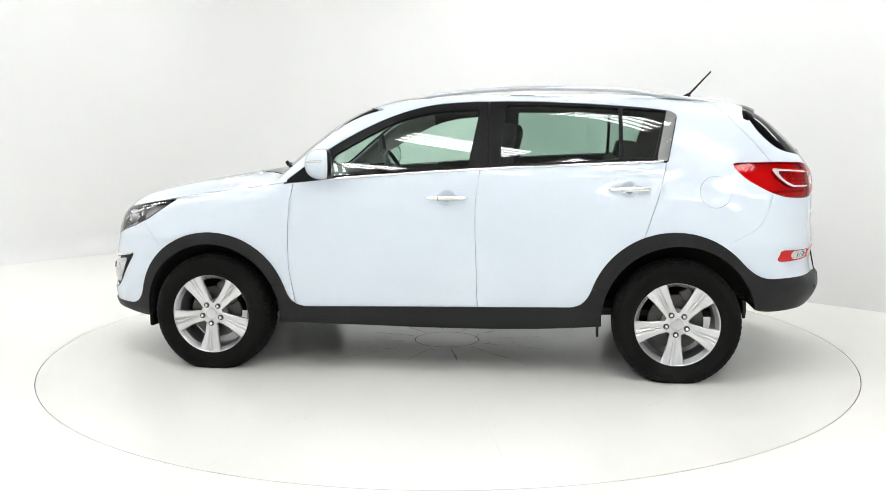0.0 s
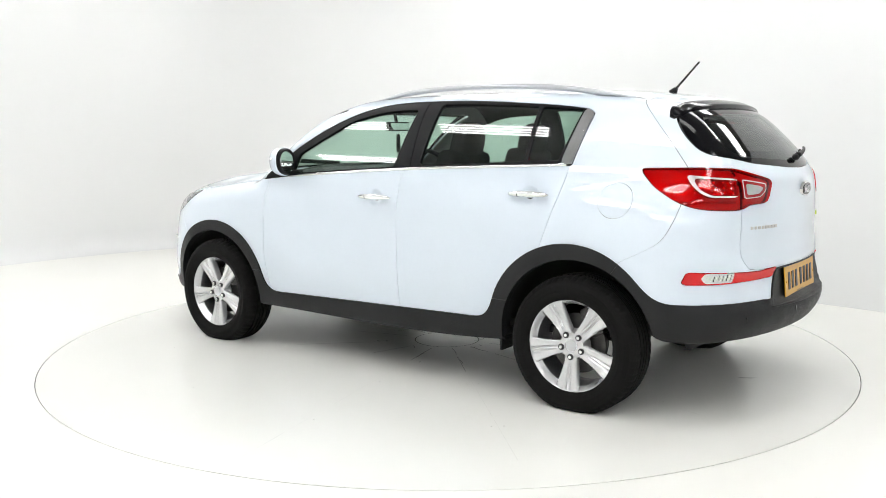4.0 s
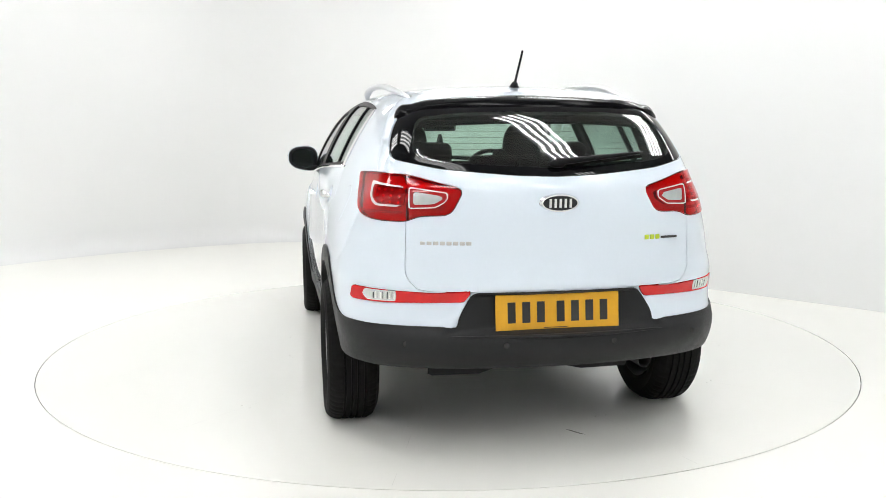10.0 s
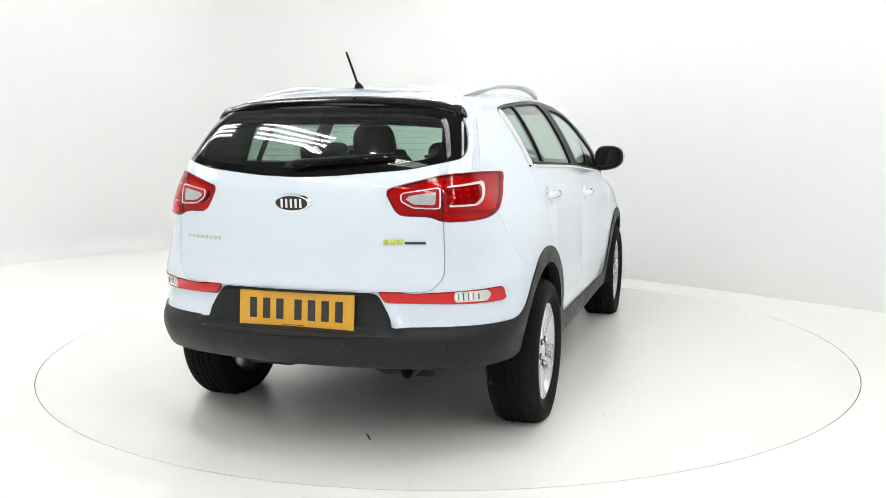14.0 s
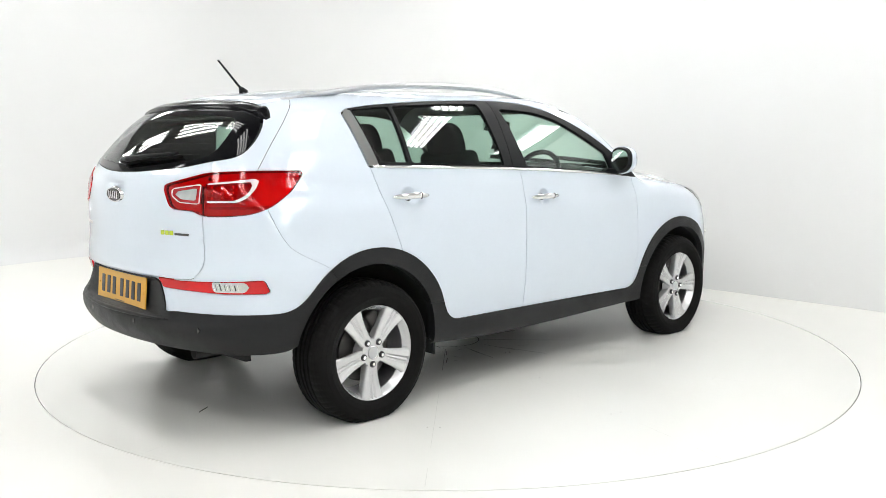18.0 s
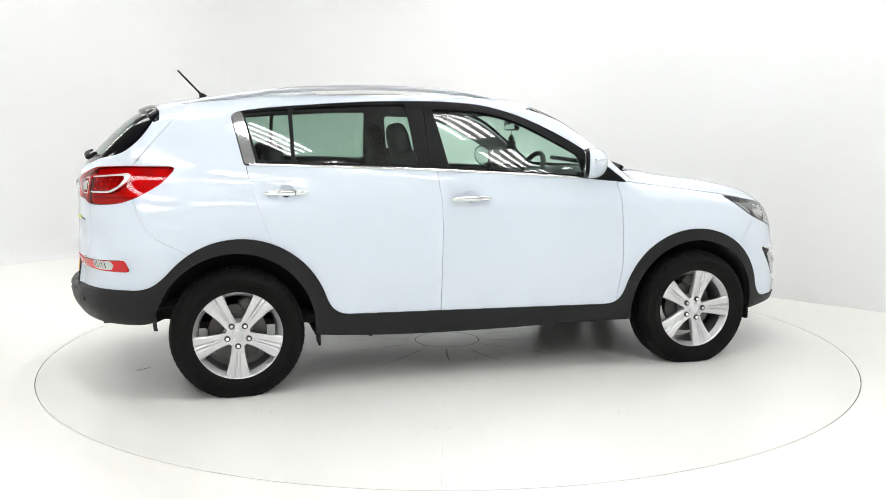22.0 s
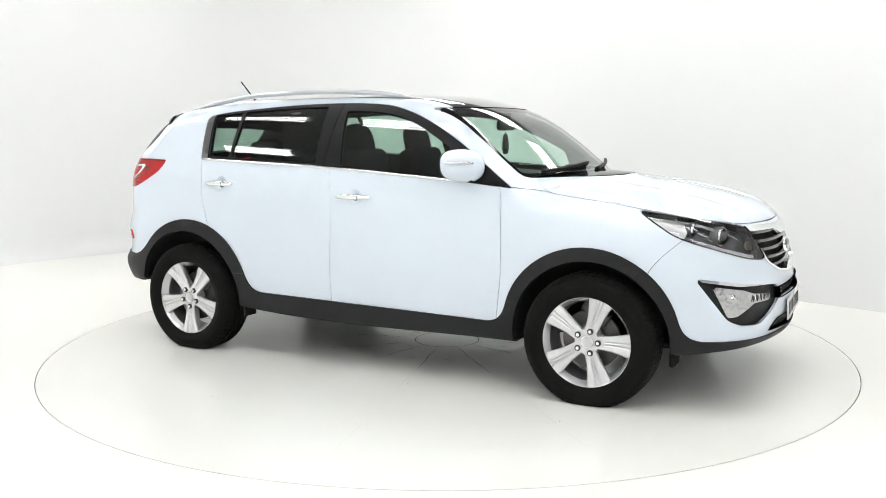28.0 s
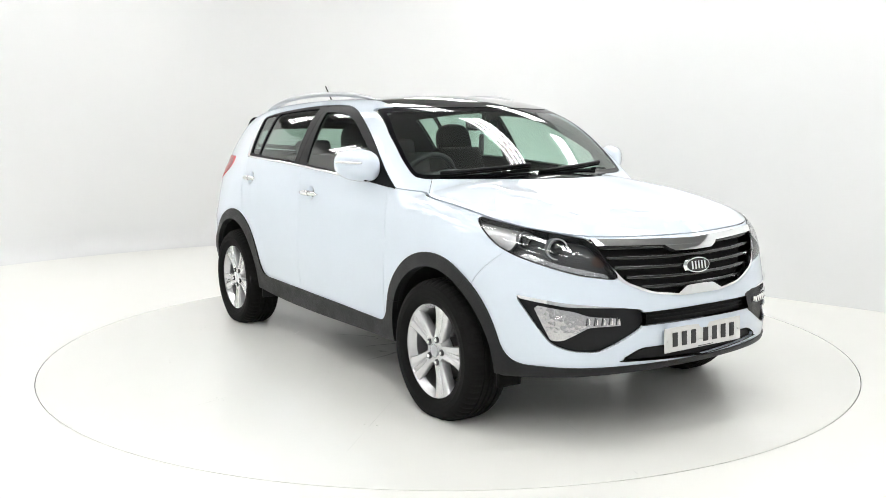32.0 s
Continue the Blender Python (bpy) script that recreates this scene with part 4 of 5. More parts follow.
for s in (1, -1):
    # tail lamp: red lens with a clear window, a bright frame line and a deep red block
    body = lamps[s, -1]
    tl = empty("tail_light", car)
    win = on_corner(-1, s, [(-2.085, 0.440, 1.116), (-2.022, 0.588, 1.138), (-2.040, 0.594, 1.050), (-2.079, 0.490, 1.055), (-2.092, 0.444, 1.083)], 0.010)
    blk = on_corner(-1, s, [(-2.030, 0.590, 1.132), (-1.90, 0.690, 1.142), (-1.842, 0.706, 1.143), (-1.874, 0.714, 1.094), (-1.930, 0.704, 1.066), (-2.040, 0.595, 1.065)], 0.014)
    cee = on_corner(-1, s, [(-2.014, 0.607, 1.1395), (-1.90, 0.690, 1.1505), (-1.813, 0.711, 1.158), (-1.842, 0.720, 1.112), (-1.885, 0.722, 1.076), (-1.925, 0.712, 1.0585), (-2.021, 0.616, 1.0575)], 0.014)
    clear, body = cut(body, lambda V: win(V) + 0.016)
    gap1, body = cut(body, lambda V: win(V) + 0.0045)
    line, body = cut(body, win)
    both, body = cut(body, cee)
    led, arc = cut(both, blk)
    seam, body = cut(body, lambda V: np.abs(np.abs(V[:, 1]) - 0.605) - 0.0025 + np.where(V[:, 0] > -1.9, 1, 0))
    lens = part("lens", shell(body, "lens", 0.004, 0.022), M_REDGLASS, tl, "glossy red lens")
    lens.visible_shadow = False
    part("inner_reflector", shell(push(body, -0.022), "inner_reflector", 0, 0.01), M_REDDEEP, tl, "red inner reflector")
    for zz, w in ((1.035, 0.006), (1.168, 0.004)):
        rib, _ = cut(push(body, -0.012), lambda V: np.maximum(np.abs(V[:, 2] - zz) - w, 0.62 - np.abs(V[:, 1])))
        part("light_rib", shell(rib, "light_rib", 0, 0.006), M_RED, tl, "dark red inner rib")
    part("reversing_window", shell(clear, "reversing_window", 0.002, 0.01), M_SATIN, tl, "clear white window")
    part("bright_line", shell(line, "bright_line", 0.0045, 0.01), M_PALE, tl, "pale frame line")
    for iz in range(3):
        for iy in range(5):
            an2 = 0.745 + 0.058 * iy
            z = 1.076 + 0.024 * iz
            dx, dy = -math.cos(an2), math.sin(an2)
            rr = np.linspace(0.2, 0.95, 700)
            f = hull(-1.45 + dx * rr, s * (0.12 + dy * rr), np.full(700, z))
            q = rr[np.argmax(f > 0)] - 0.010
            bm = bmesh.new()
            ball(bm, (-1.45 + dx * q, s * (0.12 + dy * q), z), (0.0062, 0.0062, 0.0062), 8, 6)
            part("led", bm, M_LED, tl, "bright light dot", smooth=True)
    led_cover = part("led_cover", shell(led, "led_cover", 0.0035, 0.004), M_REDGLASS, tl, "glossy red cover")
    led_cover.visible_shadow = False
    part("led_block", shell(push(led, -0.014), "led_block", 0, 0.01), M_RED, tl, "dark red light block")
    part("bright_arc", shell(arc, "bright_arc", 0.0045, 0.01), M_PALE, tl, "pale curved line")
    part("lens_edge", shell(gap1, "lens_edge", 0.004, 0.01), M_RED, tl)
    part("lamp_joint", shell(seam, "lamp_joint", -0.003, 0.01), M_DARK, tl)

    # bumper reflector
    rf = empty("rear_reflector", rear_bumper)
    white, red = cut(refls[s], on_corner(-1, s, [(-2.030, 0.645, 0.716), (-1.925, 0.752, 0.718), (-1.912, 0.765, 0.695), (-1.93, 0.752, 0.671), (-2.025, 0.652, 0.672)], 0.008))
    part("red_lens", shell(red, "red_lens", 0.003, 0.02), M_REFLEX, rf, "red reflector lens")
    part("clear_lens", shell(white, "clear_lens", 0.003, 0.02), M_FACET, rf, "clear lamp window")
    for k in range(11):
        y = 0.656 + 0.0088 * k
        top = 0.710 if k < 9 else 0.705
        part("lens_rib", tube([(tail_x(y, z) - 0.0025, s * y, z) for z in (0.680, 0.695, top)], 0.0016 if k % 3 else 0.003, 6), M_BOWL if k % 2 else M_LAMPCHROME, rf, "upright rib in the lamp window")

    # headlamp: dark bowl, two projectors, clear cover
    hl = empty("headlight", car)
    bowl = push(lamps[s, 1], -0.055)
    part("bowl", shell(bowl, "bowl", 0, -0.05), M_BOWL, hl, "dark grey inner bowl")
    for k, (x, y, z, r) in enumerate(((1.800, 0.722, 0.884, 0.033), (1.915, 0.640, 0.852, 0.040))):
        aim = Vector((0.93, s * 0.36, 0.02)).normalized()
        c = Vector((x - 0.02, s * y, z))
        bm = bmesh.new()
        cyl(bm, c - aim * 0.05, c, r * 0.75, r, 28, False)
        cyl(bm, c, c + aim * 0.008, r * 1.06, r * 0.98, 28, False)
        part("reflector_ring", bm, M_LAMPCHROME, hl, "chrome projector ring", smooth=True)
        bm = bmesh.new()
        ball(bm, c - aim * 0.012, (r * 0.74, r * 0.74, r * 0.74), 20, 14)
        part("projector", bm, M_ROOFGLASS, hl, "dark glass projector lens", smooth=True)
        bm = bmesh.new()
        cyl(bm, c - aim * 0.045, c - aim * 0.004, r * 1.16, r * 1.20, 28, False)
        cyl(bm, c - aim * 0.004, c - aim * 0.006, r * 1.20, r * 1.05, 28, False)
        part("shroud", bm, M_SATIN if k else M_BARREL, hl, "grey projector shroud", smooth=True)
    for bar in ([(1.70, 0.775, 0.944), (1.767, 0.748, 0.923), (1.876, 0.69, 0.890), (1.876, 0.69, 0.877), (1.767, 0.748, 0.909), (1.70, 0.775, 0.930)],
                [(1.922, 0.656, 0.874), (1.973, 0.611, 0.839), (1.973, 0.611, 0.826), (1.922, 0.656, 0.860)],
                [(2.048, 0.540, 0.872), (2.056, 0.512, 0.852), (2.078, 0.455, 0.738), (2.072, 0.478, 0.738)]):
        rod, _ = cut(push(lamps[s, 1], -0.016), on_corner(1, s, bar, 0.004))
        part("chrome_bar", shell(rod, "chrome_bar", 0, 0.01), M_LAMPCHROME, hl, "bright chrome bar")
    strip_h, _ = cut(push(lamps[s, 1], -0.03), on_corner(1, s, [(1.45, 0.80, 1.0), (1.75, 0.70, 0.962), (1.70, 0.72, 0.965), (1.765, 0.745, 0.925), (1.76, 0.765, 0.885), (1.755, 0.79, 0.850), (1.72, 0.80, 0.835), (1.6, 0.83, 0.86)], 0.01))
    part("side_reflector", shell(strip_h, "side_reflector", 0, 0.02), M_SATIN, hl, "bright chrome reflector")
    strip_l, _ = cut(push(lamps[s, 1], -0.025), on_corner(1, s, [(1.78, 0.80, 0.815), (1.93, 0.70, 0.765), (2.02, 0.575, 0.732), (2.065, 0.48, 0.715), (2.06, 0.49, 0.742), (1.94, 0.69, 0.792), (1.82, 0.77, 0.835)], 0.01))
    part("light_strip", shell(strip_l, "light_strip", 0, 0.01), M_FACET, hl, "pale light strip along the lower edge")
    amb, _ = cut(push(lamps[s, 1], -0.03), on_corner(1, s, [(2.035, 0.555, 0.83), (2.05, 0.515, 0.81), (2.06, 0.50, 0.77), (2.03, 0.56, 0.78)], 0.01))
    part("amber_reflector", shell(amb, "amber_reflector", 0, 0.01), M_AMBER, hl, "dull orange side reflector")
    edge, _ = cut(push(lamps[s, 1], 0.0), lambda V: -on_corner(1, s, LAMP_H, 0.03)(V) - 0.004)
    part("edge_band", shell(edge, "edge_band", 0.0005, 0.05), M_BLACK, hl, "black edge band")
    cv = part("cover", shell(lamps[s, 1], "cover", 0.002, 0.006), M_LENS, hl, "clear plastic cover")
    cv.visible_shadow = False

    # fog lamp pocket
    fl = empty("fog_light", front_bumper)
    part("pocket", shell(push(fogs[s], -0.022), "pocket", 0, -0.022), M_CLAD, fl, "dark plastic pocket")
    glassy, _ = cut(push(fogs[s], -0.002), on_corner(1, s, [(1.875, 0.765, 0.622), (1.99, 0.63, 0.596), (2.02, 0.57, 0.574), (2.075, 0.45, 0.560), (2.08, 0.44, 0.530), (2.02, 0.57, 0.528), (1.96, 0.66, 0.470), (1.93, 0.70, 0.468)], 0.012))
    part("lamp", shell(glassy, "lamp", 0, 0.02), M_FACET, fl, "clear fog lamp and running light")
    for k in range(5):
        t = k / 4
        bm = bmesh.new()
        c = Vector((nose_x(0.585 - 0.125 * t, 0.552) - 0.004, s * (0.585 - 0.125 * t), 0.552 - 0.004 * t))
        box(bm, c, (0.006, 0.021, 0.026), Euler((0, 0, -s * 0.5)).to_matrix(), 0.002, 1)
        part("light_cell", bm, M_LAMPCHROME, fl, "square chrome light cell")
        bm = bmesh.new()
        yd = 0.600 - 0.125 * t
        cyl(bm, (nose_x(yd, 0.538) + 0.001, s * (yd + 0.004), 0.536), (nose_x(yd, 0.568) + 0.001, s * (yd - 0.004), 0.568), 0.0022, n=6)
        part("cell_divider", bm, M_BOWL, fl, "dark divider")
    bm = bmesh.new()
    c = Vector((nose_x(0.675, 0.55) - 0.034, s * 0.675, 0.553))
    ball(bm, c, (0.028, 0.034, 0.034), 18, 12)
    part("bulb_reflector", bm, M_FACET, fl, "round chrome reflector", smooth=True)
    brow, _ = cut(fogs[s], on_corner(1, s, [(1.78, 0.84, 0.70), (1.97, 0.66, 0.66), (2.10, 0.40, 0.63), (2.09, 0.42, 0.603), (1.97, 0.66, 0.616), (1.83, 0.80, 0.646)], 0.006))
    part("chrome_brow", shell(brow, "chrome_brow", 0.010, 0.03), M_CHROME, fl, "chrome strip over the fog lamp")

# ------------------------------------------------------------------ front grilles
grille = empty("grille", car)
part("backing", shell(push(grille_sheet, -0.06), "backing", 0, -0.06), M_DARK, grille, "black mesh backing")
inner = [(y * 0.955 if i not in (0, 7) else y, 0.757 + (z - 0.757) * (0.87 if z > 0.8 else 0.925) - (0.010 if z > 0.8 else 0)) for i, (y, z) in enumerate(GRILLE)]
ringf = whole(inner, 1, 0.03)
frame_g, _ = cut(grille_sheet, lambda V: -ringf(V))
part("frame", shell(frame_g, "frame", 0.008, 0.03), M_CHROME, grille, "broad chrome grille frame")


for k in range(5):
    z = 0.845 - k * 0.042
    w = 0.50 - 0.03 * k - (0.06 if k == 4 else 0) - (0.02 if k == 3 else 0)
    pts = [(nose_x(y, z) - 0.028, y, z + 0.012 * (y / 0.5) ** 2) for y in np.linspace(-w, w, 21)]
    part("slat", tube(pts, 0.011, 8, squash=1.4), M_BLACK, grille, "gloss black grille bar", smooth=True)
    part("slat_edge", tube([(x + 0.012, y, zz + 0.006) for x, y, zz in pts], 0.0014, 6), M_BOWL, grille, "thin grey edge", smooth=True)
for tab in ([(-0.3, 0.885), (0.0, 0.885), (0.21, 0.89), (0.165, 0.846), (0.12, 0.826), (0.0, 0.824), (-0.3, 0.824)], [(-0.3, 0.676), (0.0, 0.676), (0.085, 0.674), (0.15, 0.64), (0.15, 0.62), (-0.3, 0.62)]):
    t, _ = cut(push(grille_sheet, -0.004), whole(tab, 1, 0.006))
    part("notch", shell(t, "notch", 0.010, 0.03), M_CHROME, grille, "chrome tab")

part("lower_grille", shell(push(lowgrille_sheet, -0.035), "lower_grille", 0, -0.045), M_DARK, front_bumper, "black lower grille")
for k in range(3):
    z = 0.540 + k * 0.015
    part("lower_slat", tube([(nose_x(y, z) - 0.02, y, z) for y in np.linspace(-0.34, 0.34, 13)], 0.003, 6), M_DARK, front_bumper, "black plastic bar", smooth=True)
behind = clip(H, np.minimum.reduce([whole(LOWGRILLE, 1, 0.005)(H[0])] + [on_corner(1, q, FOG, 0.03)(H[0]) for q in (1, -1)]) - 0.02)
part("pocket_backing", shell(push(behind, -0.085), "pocket_backing", 0, 0.004), M_DARK, front_bumper, "black panel behind the openings")
part("air_intake", shell(push(intake_sheet, -0.02), "air_intake", 0, -0.026), M_DARK, front_bumper, "black air intake")


def badge(name, x, z, parent, ax):
    """Oval chrome rimmed black badge with plain bars."""
    b = empty(name, parent)
    m = Matrix.Translation((x, 0, z)) @ Matrix.Rotation(ax, 4, "Y") @ Matrix.Rotation(math.pi / 2, 4, "Y")
    bm = bmesh.new()
    bmesh.ops.create_cone(bm, cap_ends=True, segments=48, radius1=1, radius2=0.9, depth=0.012, matrix=m @ Matrix.Diagonal((0.039, 0.085, 1, 1)))
    part("rim", bm, M_CHROME, b, "chrome oval rim")
    bm = bmesh.new()
    bmesh.ops.create_cone(bm, cap_ends=True, segments=48, radius1=1, radius2=0.96, depth=0.016, matrix=m @ Matrix.Diagonal((0.031, 0.074, 1, 1)))
    part("field", bm, M_BLACK, b, "black oval field")
    for y, w, tilt in ((-0.042, 0.013, 0.0), (-0.021, 0.013, 0.0), (0.0, 0.013, 0.0), (0.021, 0.013, 0.0), (0.042, 0.013, 0.0)):
        bm = bmesh.new()
        bmesh.ops.create_cube(bm, size=1, matrix=m @ Matrix.Translation((0, y, 0.006)) @ Matrix.Rotation(tilt, 4, "Z") @ Matrix.Diagonal((0.036, w * 0.8, 0.008, 1)))
        part("badge_bar", bm, M_CHROME, b, "plain chrome bar")
    return b


badge("rear_badge", tail_x(0, 1.073) - 0.006, 1.073, tailgate, math.pi - 0.06)
badge("front_badge", 2.117, 0.758, grille, -0.2)


def plate(name, x, z, w, h, sgn, material, parent, label, tilt):
    """A number plate with plain bars for its writing and two screw caps."""
    p = empty(name, parent, Matrix.Translation((x, 0, z)) @ Matrix.Rotation(tilt, 4, "Y"))
    bm = bmesh.new()
    box(bm, (0, 0, 0), (0.006, w, h), bev=0.0025, seg=1)
    part("plate", bm, material, p, label)
    k = w / 0.52
    for y in (-0.194, -0.133, -0.072, 0.011, 0.072, 0.133, 0.194):
        bm = bmesh.new()
        box(bm, (sgn * 0.004, -sgn * y * k * -1 if sgn > 0 else y * k * -1, 0), (0.003, 0.033 * k, h * 0.58), bev=0.001, seg=1)
        part("writing_bar", bm, M_INK, p, "plain dark bar")
    for y in (-0.240, 0.240):
        bm = bmesh.new()
        cyl(bm, (sgn * 0.002, y * k, 0), (sgn * 0.006, y * k, 0), 0.0065, n=12)
        part("screw_cap", bm, material, p)
    bm = bmesh.new()
    box(bm, (sgn * 0.0036, 0.01, -h * 0.44), (0.001, 0.10, 0.003))
    part("maker_line", bm, M_INK, p)
    return p


plate("rear_number_plate", -2.150, 0.630, 0.525, 0.147, -1, M_PLATE_Y, rear_bumper, "yellow reflective plate", 0.09)
plate("front_number_plate", 2.166, 0.446, 0.515, 0.109, 1, M_PLATE_W, front_bumper, "white reflective plate", -0.05)

# raised name plates, as plain bars
for k in range(8):
    y = 0.556 - k * 0.0255
    x = tail_x(y, 0.914)
    bm = bmesh.new()
    box(bm, (x - 0.002, y - 0.011, 0.914), (0.006, 0.021, 0.015), Euler((0, 0, -0.3)).to_matrix(), 0.002, 1)
    part("name_bar", bm, M_SATIN, tailgate, "plain satin silver letter bar")
for k, (y, w, h, mm) in enumerate(((-0.392, 0.020, 0.020, M_LIME), (-0.419, 0.019, 0.020, M_LIME), (-0.446, 0.020, 0.020, M_LIME), (-0.505, 0.085, 0.010, M_INK))):
    x = tail_x(y, 0.921)
    bm = bmesh.new()
    box(bm, (x - 0.002, y, 0.921 - (0.004 if k == 3 else 0)), (0.006, w, h), Euler((0, 0, 0.27)).to_matrix(), 0.003, 2)
    part("side_badge", bm, mm, tailgate, "lime green badge block" if k < 3 else "thin dark badge line")

# parking sensors, plate lights and exhaust
for y in (0.62, 0.228, -0.228, -0.62):
    z = 0.508
    x = tail_x(y, z)
    bm = bmesh.new()
    cyl(bm, (x + 0.01, y, z), (x - 0.009, y, z), 0.012, n=16)
    part("parking_sensor", bm, M_BLACK, rear_bumper, "round black sensor")
part("skirt_lip", tube([(tail_x(y, 0.536) - 0.004, y, 0.540) for y in np.linspace(-0.46, 0.46, 31)], [0.001 + 0.008 * math.sin(math.pi * t) ** 0.5 for t in np.linspace(0.001, 0.999, 31)], 8, squash=1.6), M_CLAD, rear_bumper, "raised plastic lip under the plate", smooth=True)
bm = spin([(0.03, 0), (0.03, 0.16), (0.026, 0.16), (0.026, 0.0)], 20)
bmesh.ops.transform(bm, matrix=pose(-1.86, -0.44, 0.365, 0, 0, 90), verts=bm.verts)
part("exhaust_pipe", bm, M_DARK, car, "dark exhaust pipe", smooth=True)

bm = bmesh.new()
cyl(bm, (-0.572, -0.60, 0.30), (-0.585, -0.60, 0.208), 0.011, 0.008, 10)
part("drain_hose", bm, M_DARK, car, "short black drain hose")

# spoiler
bm = bmesh.new()
rows = []
for y in 0.606 * np.sin(np.linspace(-math.pi / 2, math.pi / 2, 61)):
    e = abs(y) / 0.606
    xt = -1.735 + 0.17 * y * y
    zs = np.linspace(1.6, 1.3, 1200)
    zt = float(zs[np.argmax(hull(np.full(1200, xt), np.full(1200, min(abs(y), 0.53)), zs) < 0)]) - 0.10 * max(abs(y) - 0.53, 0)
    tipx = -1.815 + 0.23 * y * y + 0.015 * e**10
    tipz = min(1.494 - 0.05 * y * y - 0.030 * e**4, zt - 0.018)
    low = min(1.394 - 0.05 * y * y - 0.014 * e**4, tipz - 0.03)
    prof = [(xt, zt - 0.03), (xt, zt + 0.004), (xt * 0.6 + tipx * 0.4, zt * 0.6 + tipz * 0.4 + 0.006), (tipx + 0.012, tipz + 0.003), (tipx, tipz - 0.004), (tipx + 0.006, low + 0.008), (tipx + 0.022, low), (xt * 0.45 + tipx * 0.55, low - 0.002), (xt - 0.02, low)]
    end = math.sqrt(max(1 - (max(e - 0.92, 0) / 0.08) ** 2, 0.03))
    mx, mz = sum(q[0] for q in prof) / len(prof), sum(q[1] for q in prof) / len(prof) - 0.006
    rows.append([bm.verts.new((mx + (px - mx) * (0.45 + 0.55 * end), y, mz + (pz - mz) * end)) for px, pz in prof])
for a, b in zip(rows, rows[1:]):
    for k in range(len(a)):
        bm.faces.new((a[k], a[(k + 1) % len(a)], b[(k + 1) % len(a)], b[k]))
bm.faces.new(rows[0][::-1])
bm.faces.new(rows[-1])
bmesh.ops.recalc_face_normals(bm, faces=bm.faces)
part("spoiler", bm, M_SPOILER, tailgate, "gloss black roof spoiler", smooth=True)

# heating lines inside the rear window
for k in range(8):
    z = 1.262 + 0.024 * k
    w = 0.50 - 0.25 * max(z - 1.36, 0)
    part("heating_line", tube([(tail_x(y, z) + 0.010, y, z) for y in np.linspace(-w, w, 15)], 0.0006, 5), M_HEAT, rear_window, "thin pinkish heating line")

# rear wiper, washer cap
wp = empty("rear_wiper", tailgate)
bm = bmesh.new()
ball(bm, (tail_x(0, 1.222) - 0.012, -0.006, 1.228), (0.018, 0.036, 0.017), 16, 10)
part("pivot_cover", bm, M_TRIM, wp, "black pivot cover", smooth=True)
pts = [(tail_x(y, 1.235 + 0.03 * t) - 0.03, y, 1.235 + 0.035 * t) for t, y in zip(np.linspace(0, 1, 9), np.linspace(0, -0.40, 9))]
part("arm", tube(pts, [0.015 - 0.009 * t for t in np.linspace(0, 1, 9)], 8), M_TRIM, wp, "black wiper arm", smooth=True)
part("blade", tube([(x + 0.018, y, z - 0.016) for x, y, z in pts[1:]], 0.008, 6), M_TYRE, wp, "black rubber blade", smooth=True)

# aerial
an = empty("aerial", car)
bm = bmesh.new()
cyl(bm, (-1.45, 0, 1.562), (-1.468, 0, 1.588), 0.026, 0.011, 20)
part("foot", bm, M_TRIM, an, "black rubber foot", smooth=True)
bm = bmesh.new()
cyl(bm, (-1.464, 0, 1.582), (-1.592, 0, 1.722), 0.0062, 0.0048, 10)
part("rod", bm, M_TRIM, an, "thin black rod", smooth=True)

# windscreen wipers and cowl
for y0, y1 in ((-0.05, 0.50), (-0.62, -0.08)):
    w = empty("wiper", car)
    pts = []
    for t in np.linspace(0, 1, 10):
        y = y0 + (y1 - y0) * t
        z = 1.135 + 0.035 * t
        pts.append((float(screen(np.array(z))) - 0.30 * y * y + 0.022, y, z + 0.012))
    part("arm", tube(pts, 0.010, 8), M_TRIM, w, "black wiper arm", smooth=True)
    part("blade", tube([(x - 0.004, y, z - 0.012) for x, y, z in pts], 0.007, 6), M_TYRE, w, "black wiper blade", smooth=True)
bm = bmesh.new()
rows = []
for y in np.linspace(-0.70, 0.70, 29):
    xb = 1.060 - 0.37 * y * y
    zf = float(bonnet(np.array(xb))) - 0.155 * y * y
    rows.append([bm.verts.new(c) for c in ((xb + 0.015, y, zf - 0.012), (xb - 0.01, y, zf - 0.002), (xb - 0.05, y, zf + 0.002), (xb - 0.07, y, zf - 0.03))])
for a, b in zip(rows, rows[1:]):
    for k in range(3):
        bm.faces.new((a[k], a[k + 1], b[k + 1], b[k]))
bmesh.ops.recalc_face_normals(bm, faces=bm.faces)
part("cowl", bm, M_CLAD, car, "black plastic cowl below the windscreen", smooth=True)


